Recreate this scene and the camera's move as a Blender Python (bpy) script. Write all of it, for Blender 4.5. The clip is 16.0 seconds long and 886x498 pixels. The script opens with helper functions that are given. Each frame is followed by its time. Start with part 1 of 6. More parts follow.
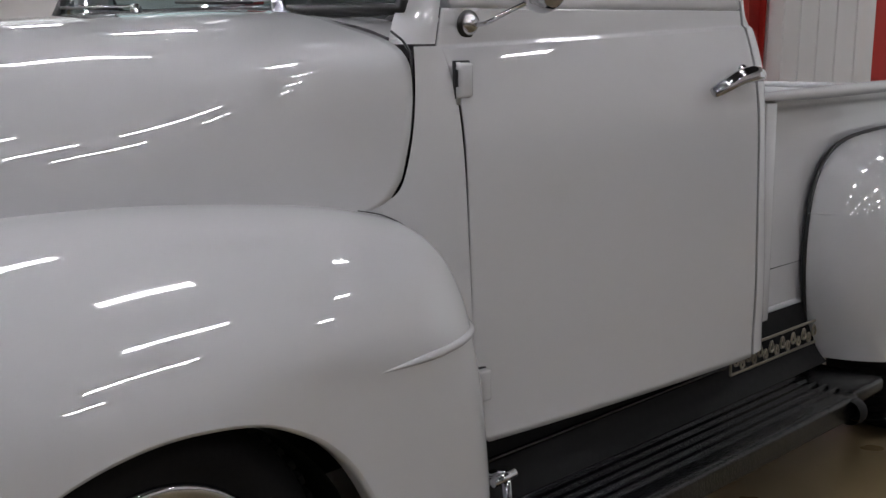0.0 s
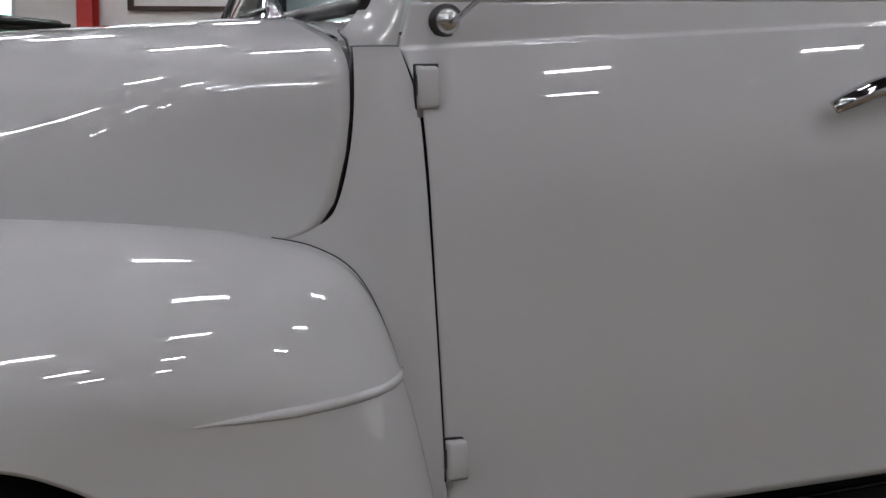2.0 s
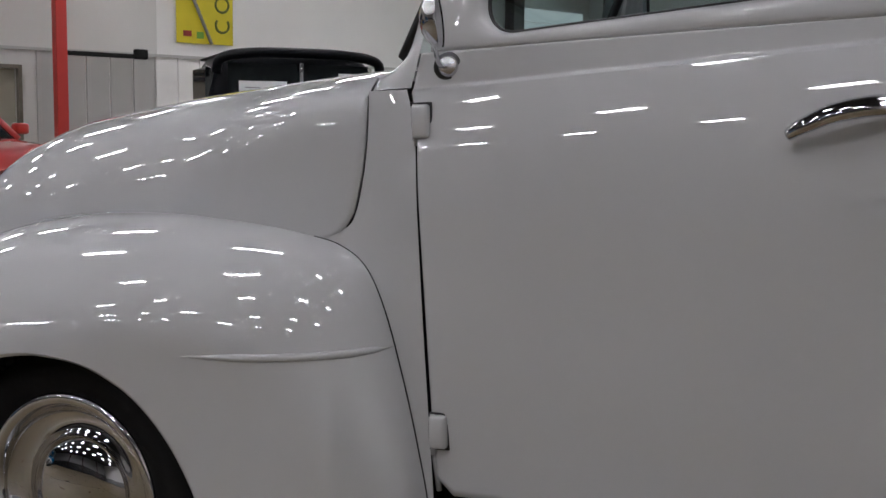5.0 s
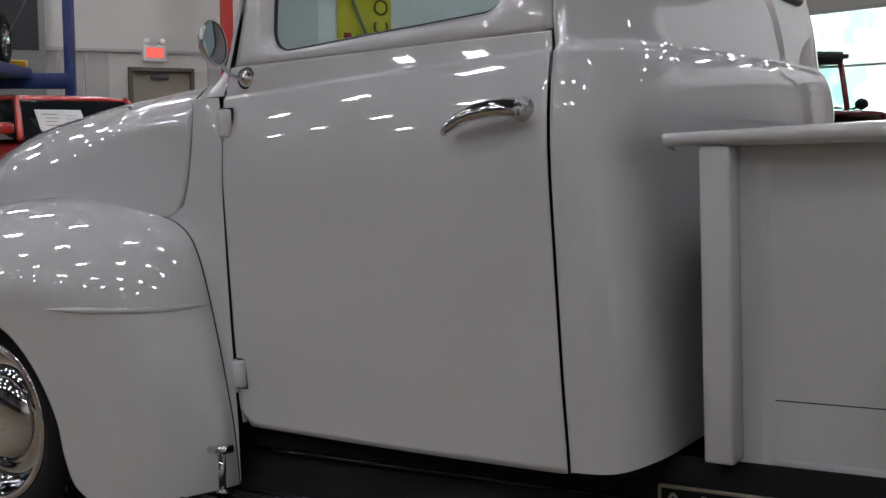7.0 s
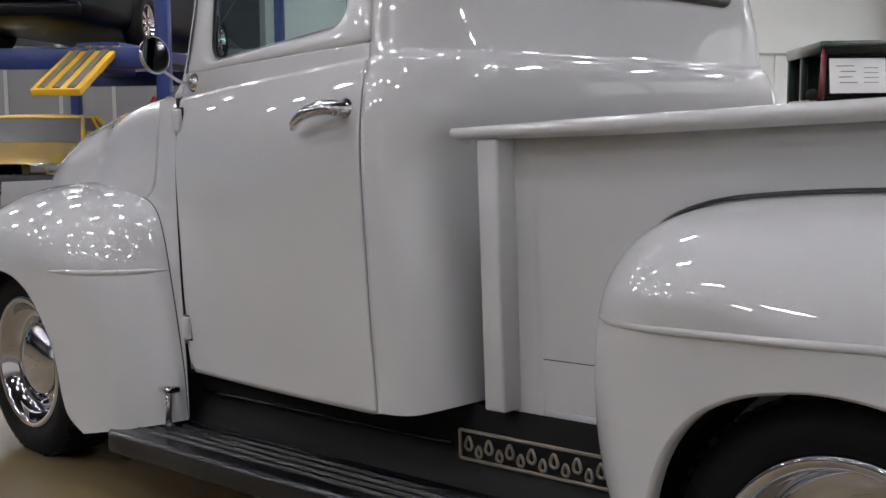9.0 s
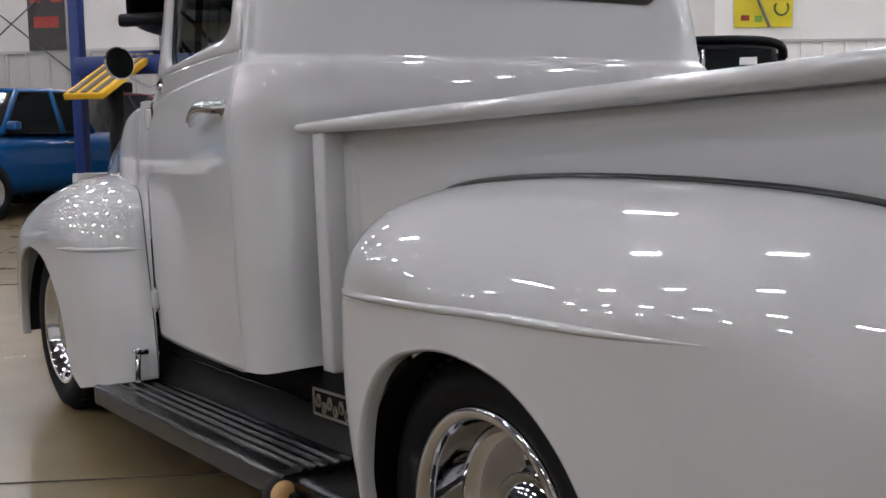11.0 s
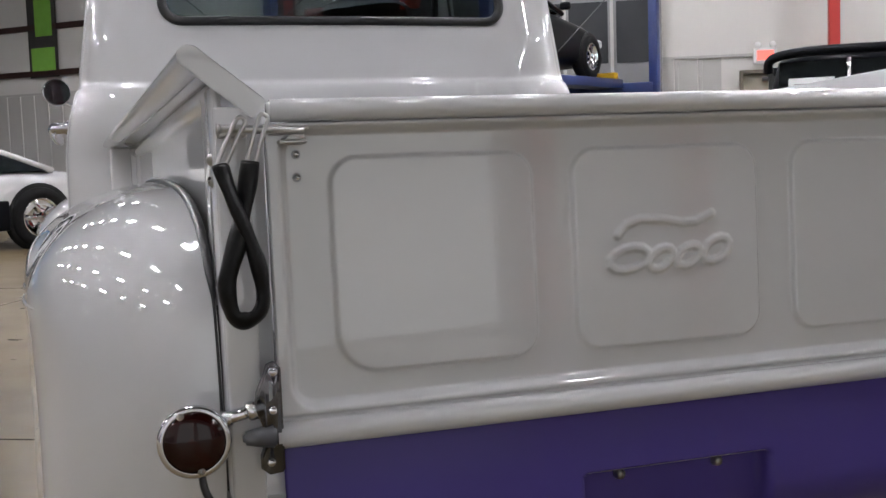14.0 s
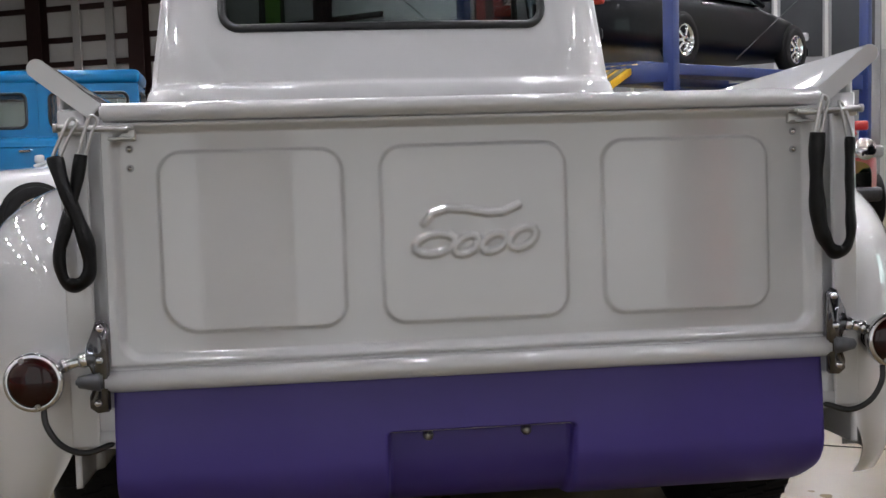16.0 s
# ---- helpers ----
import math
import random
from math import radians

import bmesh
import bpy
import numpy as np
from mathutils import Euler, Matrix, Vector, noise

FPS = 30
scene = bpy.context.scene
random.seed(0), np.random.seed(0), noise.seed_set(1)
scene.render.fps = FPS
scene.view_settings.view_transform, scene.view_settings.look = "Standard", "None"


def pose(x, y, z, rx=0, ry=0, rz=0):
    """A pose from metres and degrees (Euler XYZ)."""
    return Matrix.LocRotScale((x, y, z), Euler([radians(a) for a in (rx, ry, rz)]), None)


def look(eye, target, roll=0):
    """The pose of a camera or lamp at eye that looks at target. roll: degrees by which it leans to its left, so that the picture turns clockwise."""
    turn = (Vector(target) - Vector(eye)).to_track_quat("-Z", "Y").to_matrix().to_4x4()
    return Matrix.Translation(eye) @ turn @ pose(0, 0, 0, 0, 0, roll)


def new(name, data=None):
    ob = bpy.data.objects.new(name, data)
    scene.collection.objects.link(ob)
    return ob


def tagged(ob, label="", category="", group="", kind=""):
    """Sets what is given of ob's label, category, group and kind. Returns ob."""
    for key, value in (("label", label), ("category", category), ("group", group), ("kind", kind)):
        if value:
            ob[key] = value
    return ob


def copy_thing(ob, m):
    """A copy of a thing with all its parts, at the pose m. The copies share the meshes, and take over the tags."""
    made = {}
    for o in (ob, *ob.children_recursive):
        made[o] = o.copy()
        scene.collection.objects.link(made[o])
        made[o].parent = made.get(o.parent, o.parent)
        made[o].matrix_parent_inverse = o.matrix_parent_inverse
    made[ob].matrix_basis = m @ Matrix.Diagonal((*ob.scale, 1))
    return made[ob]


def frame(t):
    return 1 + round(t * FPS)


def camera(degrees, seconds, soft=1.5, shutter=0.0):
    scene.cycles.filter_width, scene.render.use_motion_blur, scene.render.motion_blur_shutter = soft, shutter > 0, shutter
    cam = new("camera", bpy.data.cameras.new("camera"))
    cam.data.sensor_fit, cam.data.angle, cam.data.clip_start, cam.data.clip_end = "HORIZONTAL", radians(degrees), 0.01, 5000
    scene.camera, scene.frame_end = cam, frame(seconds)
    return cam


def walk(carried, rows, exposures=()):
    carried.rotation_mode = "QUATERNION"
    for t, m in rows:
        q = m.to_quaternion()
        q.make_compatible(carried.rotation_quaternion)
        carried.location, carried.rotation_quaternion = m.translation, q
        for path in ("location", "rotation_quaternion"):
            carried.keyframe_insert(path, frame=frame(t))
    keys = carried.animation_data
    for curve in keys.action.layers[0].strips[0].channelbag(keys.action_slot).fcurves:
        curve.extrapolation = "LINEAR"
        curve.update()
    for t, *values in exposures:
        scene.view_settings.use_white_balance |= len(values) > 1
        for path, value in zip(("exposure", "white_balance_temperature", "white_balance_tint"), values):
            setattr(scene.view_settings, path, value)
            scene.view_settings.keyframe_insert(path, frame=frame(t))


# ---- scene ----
PATH = [
    (0, (-1.282, -2.28, 1.128), (0.124, -0.893, 0.818), 1.2),
    (0.5, (-1.023, -2.288, 1.123), (0.206, -0.739, 0.82), 1.0),
    (1, (-0.765, -2.312, 1.055), (0.256, -0.607, 0.829), 0.8),
    (1.5, (-0.574, -2.357, 1.068), (0.344, -0.596, 0.832), 1.0),
    (2, (-0.344, -2.464, 1.069), (0.379, -0.614, 0.834), 0.9),
    (2.5, (-0.2, -2.548, 1.086), (0.351, -0.642, 0.837), 0.9),
    (3, (0.095, -2.657, 1.082), (0.334, -0.686, 0.842), 0.7),
    (3.5, (0.398, -2.718, 1.128), (0.309, -0.741, 0.842), 0.6),
    (4, (0.677, -2.731, 1.133), (0.295, -0.789, 0.841), 0.0),
    (4.2, (0.773, -2.743, 1.124), (0.295, -0.818, 0.866), 0.1),
    (6.3, (1.823, -2.856, 1.055), (0.867, -1.108, 0.88), 0.3),
    (6.5, (1.933, -2.843, 1.068), (0.951, -1.111, 0.881), 0.1),
    (7, (2.181, -2.813, 1.091), (1.119, -1.13, 0.885), -0.1),
    (7.5, (2.429, -2.759, 1.108), (1.271, -1.144, 0.886), -0.3),
    (8, (2.657, -2.705, 1.107), (1.41, -1.158, 0.88), -0.4),
    (8.5, (2.894, -2.643, 1.116), (1.568, -1.164, 0.878), -0.5),
    (8.7, (3.003, -2.624, 1.103), (1.647, -1.172, 0.873), -0.4),
    (10.8, (3.913, -2.115, 1.089), (2.271, -0.996, 0.865), -1.0),
    (11, (4.011, -2.056, 1.089), (2.348, -0.968, 0.864), -1.0),
    (11.5, (4.212, -1.918, 1.086), (2.508, -0.896, 0.86), -1.3),
    (12, (4.407, -1.77, 1.063), (2.67, -0.803, 0.846), -1.5),
    (12.5, (4.586, -1.54, 1.06), (2.799, -0.666, 0.852), -1.8),
    (13, (4.747, -1.314, 1.053), (2.917, -0.53, 0.858), -1.8),
    (13.5, (4.885, -1.099, 1.049), (3.017, -0.408, 0.862), -1.8),
    (14, (4.987, -0.927, 1.042), (3.101, -0.287, 0.859), -1.9),
    (14.5, (5.045, -0.836, 1.039), (3.152, -0.218, 0.855), -1.9),
    (15, (5.143, -0.706, 1.035), (3.223, -0.176, 0.855), -1.7),
    (15.5, (5.261, -0.519, 1.031), (3.307, -0.133, 0.853), -1.6),
    (16, (5.388, -0.294, 1.025), (3.409, -0.062, 0.845), -1.6),
]
cam = camera(42.6, 16.0)
walk(cam, [(t, look(eye, target, roll)) for t, eye, target, roll in PATH], [(0, -0.40), (1.5, -0.49), (3.0, -0.55), (4.2, -0.51), (6.3, -0.62), (7.0, -0.61), (7.5, -0.27), (8.0, -0.12), (8.5, -0.02), (11.0, 0.06), (12.0, 0.12), (13.5, 0.34), (15.0, 0.36), (16.0, 0.40)])


# ---------- light ----------
world = bpy.data.worlds.new("hall_world")
scene.world = world
world.use_nodes = True
world.node_tree.nodes["Background"].inputs[0].default_value = (0.75, 0.85, 1.0, 1)
world.node_tree.nodes["Background"].inputs[1].default_value = 0.3


# ---------- materials ----------
def material(name, color, rough=0.5, metal=0.0, coat=0.0, coat_rough=0.03, scale=8.0, vary=0.08, bump=0.0, bump_scale=60.0, rough_vary=0.1, spec=0.5):
    """A principled surface with a coarse and a fine variation of colour, gloss and relief."""
    m = bpy.data.materials.new(name)
    m.use_nodes = True
    nodes, links = m.node_tree.nodes, m.node_tree.links
    bsdf = nodes["Principled BSDF"]
    bsdf.inputs["Base Color"].default_value = (*color, 1)
    bsdf.inputs["Roughness"].default_value = rough
    bsdf.inputs["Metallic"].default_value = metal
    bsdf.inputs["Coat Weight"].default_value = coat
    bsdf.inputs["Coat Roughness"].default_value = coat_rough
    bsdf.inputs["Specular IOR Level"].default_value = spec
    coord = nodes.new("ShaderNodeTexCoord")
    coarse = nodes.new("ShaderNodeTexNoise")
    coarse.inputs["Scale"].default_value = scale
    coarse.inputs["Detail"].default_value = 6
    links.new(coord.outputs["Object"], coarse.inputs["Vector"])
    fine = nodes.new("ShaderNodeTexNoise")
    fine.inputs["Scale"].default_value = bump_scale
    fine.inputs["Detail"].default_value = 3
    links.new(coord.outputs["Object"], fine.inputs["Vector"])
    if vary:
        mix = nodes.new("ShaderNodeMix")
        mix.data_type = "RGBA"
        mix.inputs[6].default_value = (*[c * (1 - vary) for c in color], 1)
        mix.inputs[7].default_value = (*[min(1, c * (1 + vary)) for c in color], 1)
        links.new(coarse.outputs["Fac"], mix.inputs[0])
        links.new(mix.outputs[2], bsdf.inputs["Base Color"])
    if rough_vary:
        span = nodes.new("ShaderNodeMapRange")
        span.inputs["To Min"].default_value = max(0.0, rough * (1 - rough_vary))
        span.inputs["To Max"].default_value = min(1.0, rough * (1 + rough_vary))
        links.new(fine.outputs["Fac"], span.inputs["Value"])
        links.new(span.outputs["Result"], bsdf.inputs["Roughness"])
    if bump:
        relief = nodes.new("ShaderNodeBump")
        relief.inputs["Strength"].default_value = bump
        relief.inputs["Distance"].default_value = 0.004
        links.new(fine.outputs["Fac"], relief.inputs["Height"])
        links.new(relief.outputs["Normal"], bsdf.inputs["Normal"])
    return m


def glow(name, color, strength):
    m = bpy.data.materials.new(name)
    m.use_nodes = True
    nodes = m.node_tree.nodes
    nodes.remove(nodes["Principled BSDF"])
    e = nodes.new("ShaderNodeEmission")
    e.inputs["Color"].default_value, e.inputs["Strength"].default_value = (*color, 1), strength
    m.node_tree.links.new(e.outputs[0], nodes["Material Output"].inputs[0])
    return m


def glass(name, color, rough=0.0):
    """A thin pane: clear with a tint, and a mirror reflection by Fresnel."""
    m = bpy.data.materials.new(name)
    m.use_nodes = True
    nodes, links = m.node_tree.nodes, m.node_tree.links
    nodes.remove(nodes["Principled BSDF"])
    clear, gloss, mix, fres = (nodes.new("ShaderNode" + n) for n in ("BsdfTransparent", "BsdfGlossy", "MixShader", "LayerWeight"))
    clear.inputs["Color"].default_value = (*color, 1)
    gloss.inputs["Roughness"].default_value = rough
    steep, span = nodes.new("ShaderNodeMath"), nodes.new("ShaderNodeMapRange")
    steep.operation = "POWER"
    steep.inputs[1].default_value = 5
    fres.inputs["Blend"].default_value = 0.5
    links.new(fres.outputs["Facing"], steep.inputs[0])
    links.new(steep.outputs[0], span.inputs["Value"])
    span.inputs["To Min"].default_value = 0.06
    links.new(span.outputs["Result"], mix.inputs[0])
    links.new(clear.outputs[0], mix.inputs[1])
    links.new(gloss.outputs[0], mix.inputs[2])
    links.new(mix.outputs[0], nodes["Material Output"].inputs[0])
    return m


PAINT = material("grey_white_paint", (0.538, 0.542, 0.551), 0.40, coat=1.0, coat_rough=0.008, scale=2.5, vary=0.03, rough_vary=0.15, bump=0.010, bump_scale=14, spec=0.2)
PAINT.node_tree.nodes["Principled BSDF"].inputs["Coat IOR"].default_value = 1.75
PURPLE = material("purple_paint", (0.052, 0.034, 0.207), 0.42, spec=0.3, coat=0.15, coat_rough=0.12, scale=3, vary=0.06, bump=0.02, bump_scale=25)
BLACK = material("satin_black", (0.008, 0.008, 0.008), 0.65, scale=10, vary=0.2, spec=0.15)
BOARD = material("black_board_coating", (0.0030, 0.0030, 0.0033), 0.16, spec=0.40, scale=14, vary=0.35, bump=0.42, bump_scale=170, rough_vary=0.5)
RUBBER = material("tyre_rubber", (0.0065, 0.0065, 0.007), 0.75, spec=0.2, scale=20, vary=0.2, bump=0.1, bump_scale=90)
SEAL = material("black_rubber_seal", (0.007, 0.007, 0.008), 0.35, scale=20, vary=0.2)
CHROME = material("chrome", (0.64, 0.64, 0.66), 0.03, 1.0, scale=20, vary=0.02, rough_vary=0.3)
STEEL = material("galvanised_steel", (0.5, 0.5, 0.49), 0.35, 1.0, scale=60, vary=0.15, bump=0.08, bump_scale=120)
DARKCHROME = material("polished_dark_steel", (0.13, 0.13, 0.135), 0.06, 1.0, scale=30, vary=0.05, rough_vary=0.3)
SLATE = material("slate_grey_rubber", (0.075, 0.078, 0.088), 0.42, scale=30, vary=0.2, bump=0.1)
IRON = material("dark_iron", (0.09, 0.09, 0.095), 0.45, 0.7, scale=40, vary=0.3, bump=0.15)
CREAM = material("bronze_trim", (0.30, 0.27, 0.21), 0.32, 0.6, scale=30, vary=0.15)
REDLENS = material("dark_red_lens", (0.0143, 0.0014, 0.0011), 0.12, spec=0.25, coat=0.25, scale=40, vary=0.15)
REDGLASS = material("red_reflector", (0.26, 0.022, 0.012), 0.15, coat=1.0, scale=40, vary=0.1)
AMBER = material("amber_lens", (0.45, 0.26, 0.10), 0.18, coat=1.0, scale=40, vary=0.15)
HOSE = material("black_leather_sleeve", (0.0035, 0.0035, 0.004), 0.36, spec=0.2, scale=30, vary=0.3, bump=0.5, bump_scale=45)
SEAT = material("dark_seat_vinyl", (0.05, 0.045, 0.05), 0.5, scale=12, vary=0.2, bump=0.1)
GLASS = glass("tinted_window_glass", (0.74, 0.84, 0.85))
DARKGLASS = glass("dark_window_glass", (0.20, 0.22, 0.22))
MIRROR = material("mirror_glass", (0.32, 0.32, 0.34), 0.01, 1.0, vary=0, rough_vary=0)
BOLT = material("zinc_bolt", (0.30, 0.295, 0.28), 0.28, 1.0, scale=60, vary=0.15)

# the car paints and hall surfaces
BLUE = material("blue_car_paint", (0.001, 0.056, 0.19), 0.30, spec=0.08, coat=0.28, vary=0.08)
BLACKCAR = material("black_car_paint", (0.003, 0.0035, 0.005), 0.4, spec=0.08, coat=0.08, vary=0.1)
REDCAR = material("red_car_paint", (0.42, 0.025, 0.018), 0.3, coat=1.0, vary=0.08)
DARKGREEN = material("dark_green_car_paint", (0.006, 0.016, 0.013), 0.35, spec=0.3, coat=0.5, vary=0.08)
MAROON = material("maroon_car_paint", (0.14, 0.012, 0.02), 0.3, coat=1.0, vary=0.08)
YELLOW = material("yellow_car_paint", (0.62, 0.40, 0.02), 0.3, coat=1.0, vary=0.08)
WHITECAR = material("white_car_paint", (0.72, 0.72, 0.72), 0.3, coat=1.0, vary=0.04)
LIFTBLUE = material("blue_lift_enamel", (0.0055, 0.022, 0.125), 0.4, scale=6, vary=0.15, bump=0.03)
RAMP = material("yellow_ramp_enamel", (0.72, 0.42, 0.015), 0.45, scale=6, vary=0.15)
TREADPLATE = material("worn_ramp_tread", (0.11, 0.095, 0.07), 0.6, scale=14, vary=0.4, bump=0.3)
COLUMN = material("red_column_paint", (0.028, 0.011, 0.009), 0.5, scale=5, vary=0.2, bump=0.05)
BRIGHTRED = material("bright_red_column_paint", (0.43, 0.024, 0.018), 0.5, scale=5, vary=0.1)
PAPER = material("white_paper_sheet", (0.75, 0.77, 0.77), 0.8, scale=10, vary=0.03)
INK = material("grey_print", (0.25, 0.25, 0.25), 0.8, vary=0)
DOORGREY = material("beige_steel_door", (0.30, 0.28, 0.22), 0.5, scale=3, vary=0.08)
GREEN = material("green_banner_vinyl", (0.16, 0.36, 0.05), 0.6, scale=4, vary=0.2)
SIGNYELLOW = material("yellow_sign_vinyl", (0.62, 0.52, 0.02), 0.6, scale=4, vary=0.1)
POSTERDARK = material("dark_poster_print", (0.03, 0.028, 0.028), 0.6, scale=5, vary=0.5)
POSTERRED = material("red_poster_print", (0.28, 0.03, 0.02), 0.6, scale=6, vary=0.5)
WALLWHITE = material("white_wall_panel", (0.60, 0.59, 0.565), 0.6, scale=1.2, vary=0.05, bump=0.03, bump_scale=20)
# dark band added low on the unseen side wall, for the paint's reflections
DARKBAND = material("added_dark_wall_band", (0.022, 0.022, 0.024), 0.5, scale=1.2, vary=0.3)
WALLGREY = material("light_grey_wall_panel", (0.26, 0.26, 0.265), 0.6, scale=1.2, vary=0.15)
OFFICE = material("grey_partition_panel", (0.20, 0.20, 0.205), 0.55, scale=1.5, vary=0.1)
# wall white again, lighter: the light on these walls is in the colour
LITWHITE = material("white_wall_panel_lit", (0.80, 0.79, 0.775), 0.6, scale=1.2, vary=0.05, bump=0.03, bump_scale=20)
DARKPANE = material("dull_dark_pane", (0.03, 0.032, 0.035), 0.45, scale=2, vary=0.3, spec=0.2)
WALLRIB = material("ribbed_wall_steel", (0.42, 0.415, 0.40), 0.5, scale=1.5, vary=0.06)
CEIL = material("dark_ceiling_deck", (0.045, 0.045, 0.048), 0.8, scale=0.7, vary=0.06, bump=0.2, bump_scale=6)
TUBE = glow("fluorescent_tube_light", (0.995, 0.978, 1.035), 104)
EXIT = glow("exit_sign_light", (1.0, 0.16, 0.13), 1.6)
# added glow for the unseen eaves, mirrored in the cab back
EAVEGLOW = glow("added_eave_glow", (0.97, 0.99, 1.0), 0.90)
# glow added on panels that are no lamps, to brighten rear and shutter
ADDEDGLOW = glow("added_daylight_glow", (0.97, 0.99, 1.0), 0.72)


def concrete():
    m = material("polished_concrete", (0.170, 0.129, 0.067), 0.30, scale=0.9, vary=0.16, bump_scale=3, rough_vary=0.25)
    nodes, links = m.node_tree.nodes, m.node_tree.links
    bsdf = nodes["Principled BSDF"]
    old = bsdf.inputs["Base Color"].links[0].from_socket
    spots = nodes.new("ShaderNodeTexNoise")
    spots.inputs["Scale"].default_value = 1.7
    spots.inputs["Detail"].default_value = 8
    links.new(nodes["Texture Coordinate"].outputs["Object"], spots.inputs["Vector"])
    ramp = nodes.new("ShaderNodeMapRange")
    ramp.inputs["From Min"].default_value, ramp.inputs["From Max"].default_value = 0.35, 0.62
    ramp.inputs["To Min"].default_value, ramp.inputs["To Max"].default_value = 0.88, 1.04
    links.new(spots.outputs["Fac"], ramp.inputs["Value"])
    mul = nodes.new("ShaderNodeMix")
    mul.data_type, mul.blend_type = "RGBA", "MULTIPLY"
    mul.inputs[0].default_value = 1
    links.new(old, mul.inputs[6])
    links.new(ramp.outputs[0], mul.inputs[7])
    links.new(mul.outputs[2], bsdf.inputs["Base Color"])
    return m


FLOOR = concrete()


# ---------- mesh helpers ----------
def part(name, bm, mat, parent=None, label="", smooth=True, thick=0.0, kind=""):
    """Links a bmesh as one mesh object, under a thing or under a part."""
    bmesh.ops.recalc_face_normals(bm, faces=bm.faces)
    me = bpy.data.meshes.new(name)
    bm.to_mesh(me)
    bm.free()
    for f in me.polygons:
        f.use_smooth = smooth
    for one in mat if isinstance(mat, (list, tuple)) else (mat,):
        me.materials.append(one)
    ob = new(name, me)
    if thick:
        sol = ob.modifiers.new("thickness", "SOLIDIFY")
        sol.thickness, sol.offset = thick, -1
    if parent:
        ob.parent = parent
    if label:
        ob["label"] = label
    if kind:
        ob["kind"] = kind
    return ob


def thing(name, label, category, m=None, group="", kind=""):
    ob = new(name)
    ob.empty_display_size = 0.1
    if m is not None:
        ob.matrix_world = m
    return tagged(ob, label, category, group, kind)


def grid(fn, nu, nv, close_u=False):
    """A sheet of quads: fn(u, v) for u and v from 0 to 1."""
    bm = bmesh.new()
    rows = [[bm.verts.new(fn(i / nu, j / nv)) for j in range(nv + 1)] for i in range(nu if close_u else nu + 1)]
    for i in range(nu):
        a, b = rows[i], rows[(i + 1) % len(rows)]
        for j in range(nv):
            bm.faces.new((a[j], b[j], b[j + 1], a[j + 1]))
    return bm


def box(bm, c, s, bevel=0.0, m=None):
    """Adds a box with centre c and sizes s."""
    r = bmesh.ops.create_cube(bm, size=1.0, matrix=(m or Matrix()) @ Matrix.Translation(c) @ Matrix.Diagonal((*s, 1)))
    if bevel:
        edges = list({e for v in r["verts"] for e in v.link_edges})
        bmesh.ops.bevel(bm, geom=edges, offset=bevel, segments=2, affect="EDGES", profile=0.5)
    return bm


def boxed(c, s, bevel=0.0, m=None):
    return box(bmesh.new(), c, s, bevel, m)


def rod(bm, a, b, r, n=12, r2=None):
    """Adds a round bar from a to b."""
    a, b = Vector(a), Vector(b)
    turn = (b - a).to_track_quat("Z", "Y").to_matrix().to_4x4()
    bmesh.ops.create_cone(bm, cap_ends=True, segments=n, radius1=r, radius2=r if r2 is None else r2, depth=(b - a).length, matrix=Matrix.Translation((a + b) / 2) @ turn)
    return bm


def curve_points(ctrl, n):
    """Catmull-Rom through the control points."""
    out, k = [], len(ctrl) - 1
    for i in range(n + 1):
        f = i / n * k
        j = min(int(f), k - 1)
        t = f - j
        p = [Vector(ctrl[max(0, min(k, j + d))]) for d in (-1, 0, 1, 2)]
        out.append(0.5 * (2 * p[1] + (p[2] - p[0]) * t + (2 * p[0] - 5 * p[1] + 4 * p[2] - p[3]) * t * t + (3 * p[1] - p[0] - 3 * p[2] + p[3]) * t ** 3))
    return out


def sweep(points, r, n=10, closed=False, flat=1.0):
    """A tube of radius r (a number or a function of 0 to 1) along the points; flat squeezes it across."""
    bm, pts = bmesh.new(), [Vector(p) for p in points]
    rings, up = [], None
    for i, p in enumerate(pts):
        a = pts[i - 1] if i or closed else p
        b = pts[(i + 1) % len(pts)] if i + 1 < len(pts) or closed else p
        d = (b - a).normalized()
        if up is None:
            up = d.orthogonal().normalized()
        up = (up - d * up.dot(d)).normalized()
        side = d.cross(up)
        rr = r(i / max(1, len(pts) - 1)) if callable(r) else r
        rings.append([bm.verts.new(p + rr * (math.cos(2 * math.pi * k / n) * up + flat * math.sin(2 * math.pi * k / n) * side)) for k in range(n)])
    for i in range(len(rings) if closed else len(rings) - 1):
        a, b = rings[i], rings[(i + 1) % len(rings)]
        for k in range(n):
            bm.faces.new((a[k], a[(k + 1) % n], b[(k + 1) % n], b[k]))
    if not closed:
        bm.faces.new(rings[0][::-1])
        bm.faces.new(rings[-1])
    return bm


def lathe(profile, n=40, m=None):
    """Turns (radius, height) points about z."""
    bm = bmesh.new()
    rows = [[bm.verts.new((r * math.cos(2 * math.pi * k / n), r * math.sin(2 * math.pi * k / n), h)) for k in range(n)] for r, h in profile]
    for a, b in zip(rows, rows[1:]):
        for k in range(n):
            bm.faces.new((a[k], a[(k + 1) % n], b[(k + 1) % n], b[k]))
    bmesh.ops.remove_doubles(bm, verts=bm.verts, dist=1e-6)
    if m is not None:
        bmesh.ops.transform(bm, matrix=m, verts=bm.verts)
    return bm


def bridge(a, b, m=1):
    """A sheet between two rows of points of one length."""
    n = len(a) - 1
    return grid(lambda u, v: Vector(a[round(u * n)]).lerp(Vector(b[round(u * n)]), v), n, m)


def smooth01(t):
    t = max(0.0, min(1.0, t))
    return t * t * (3 - 2 * t)


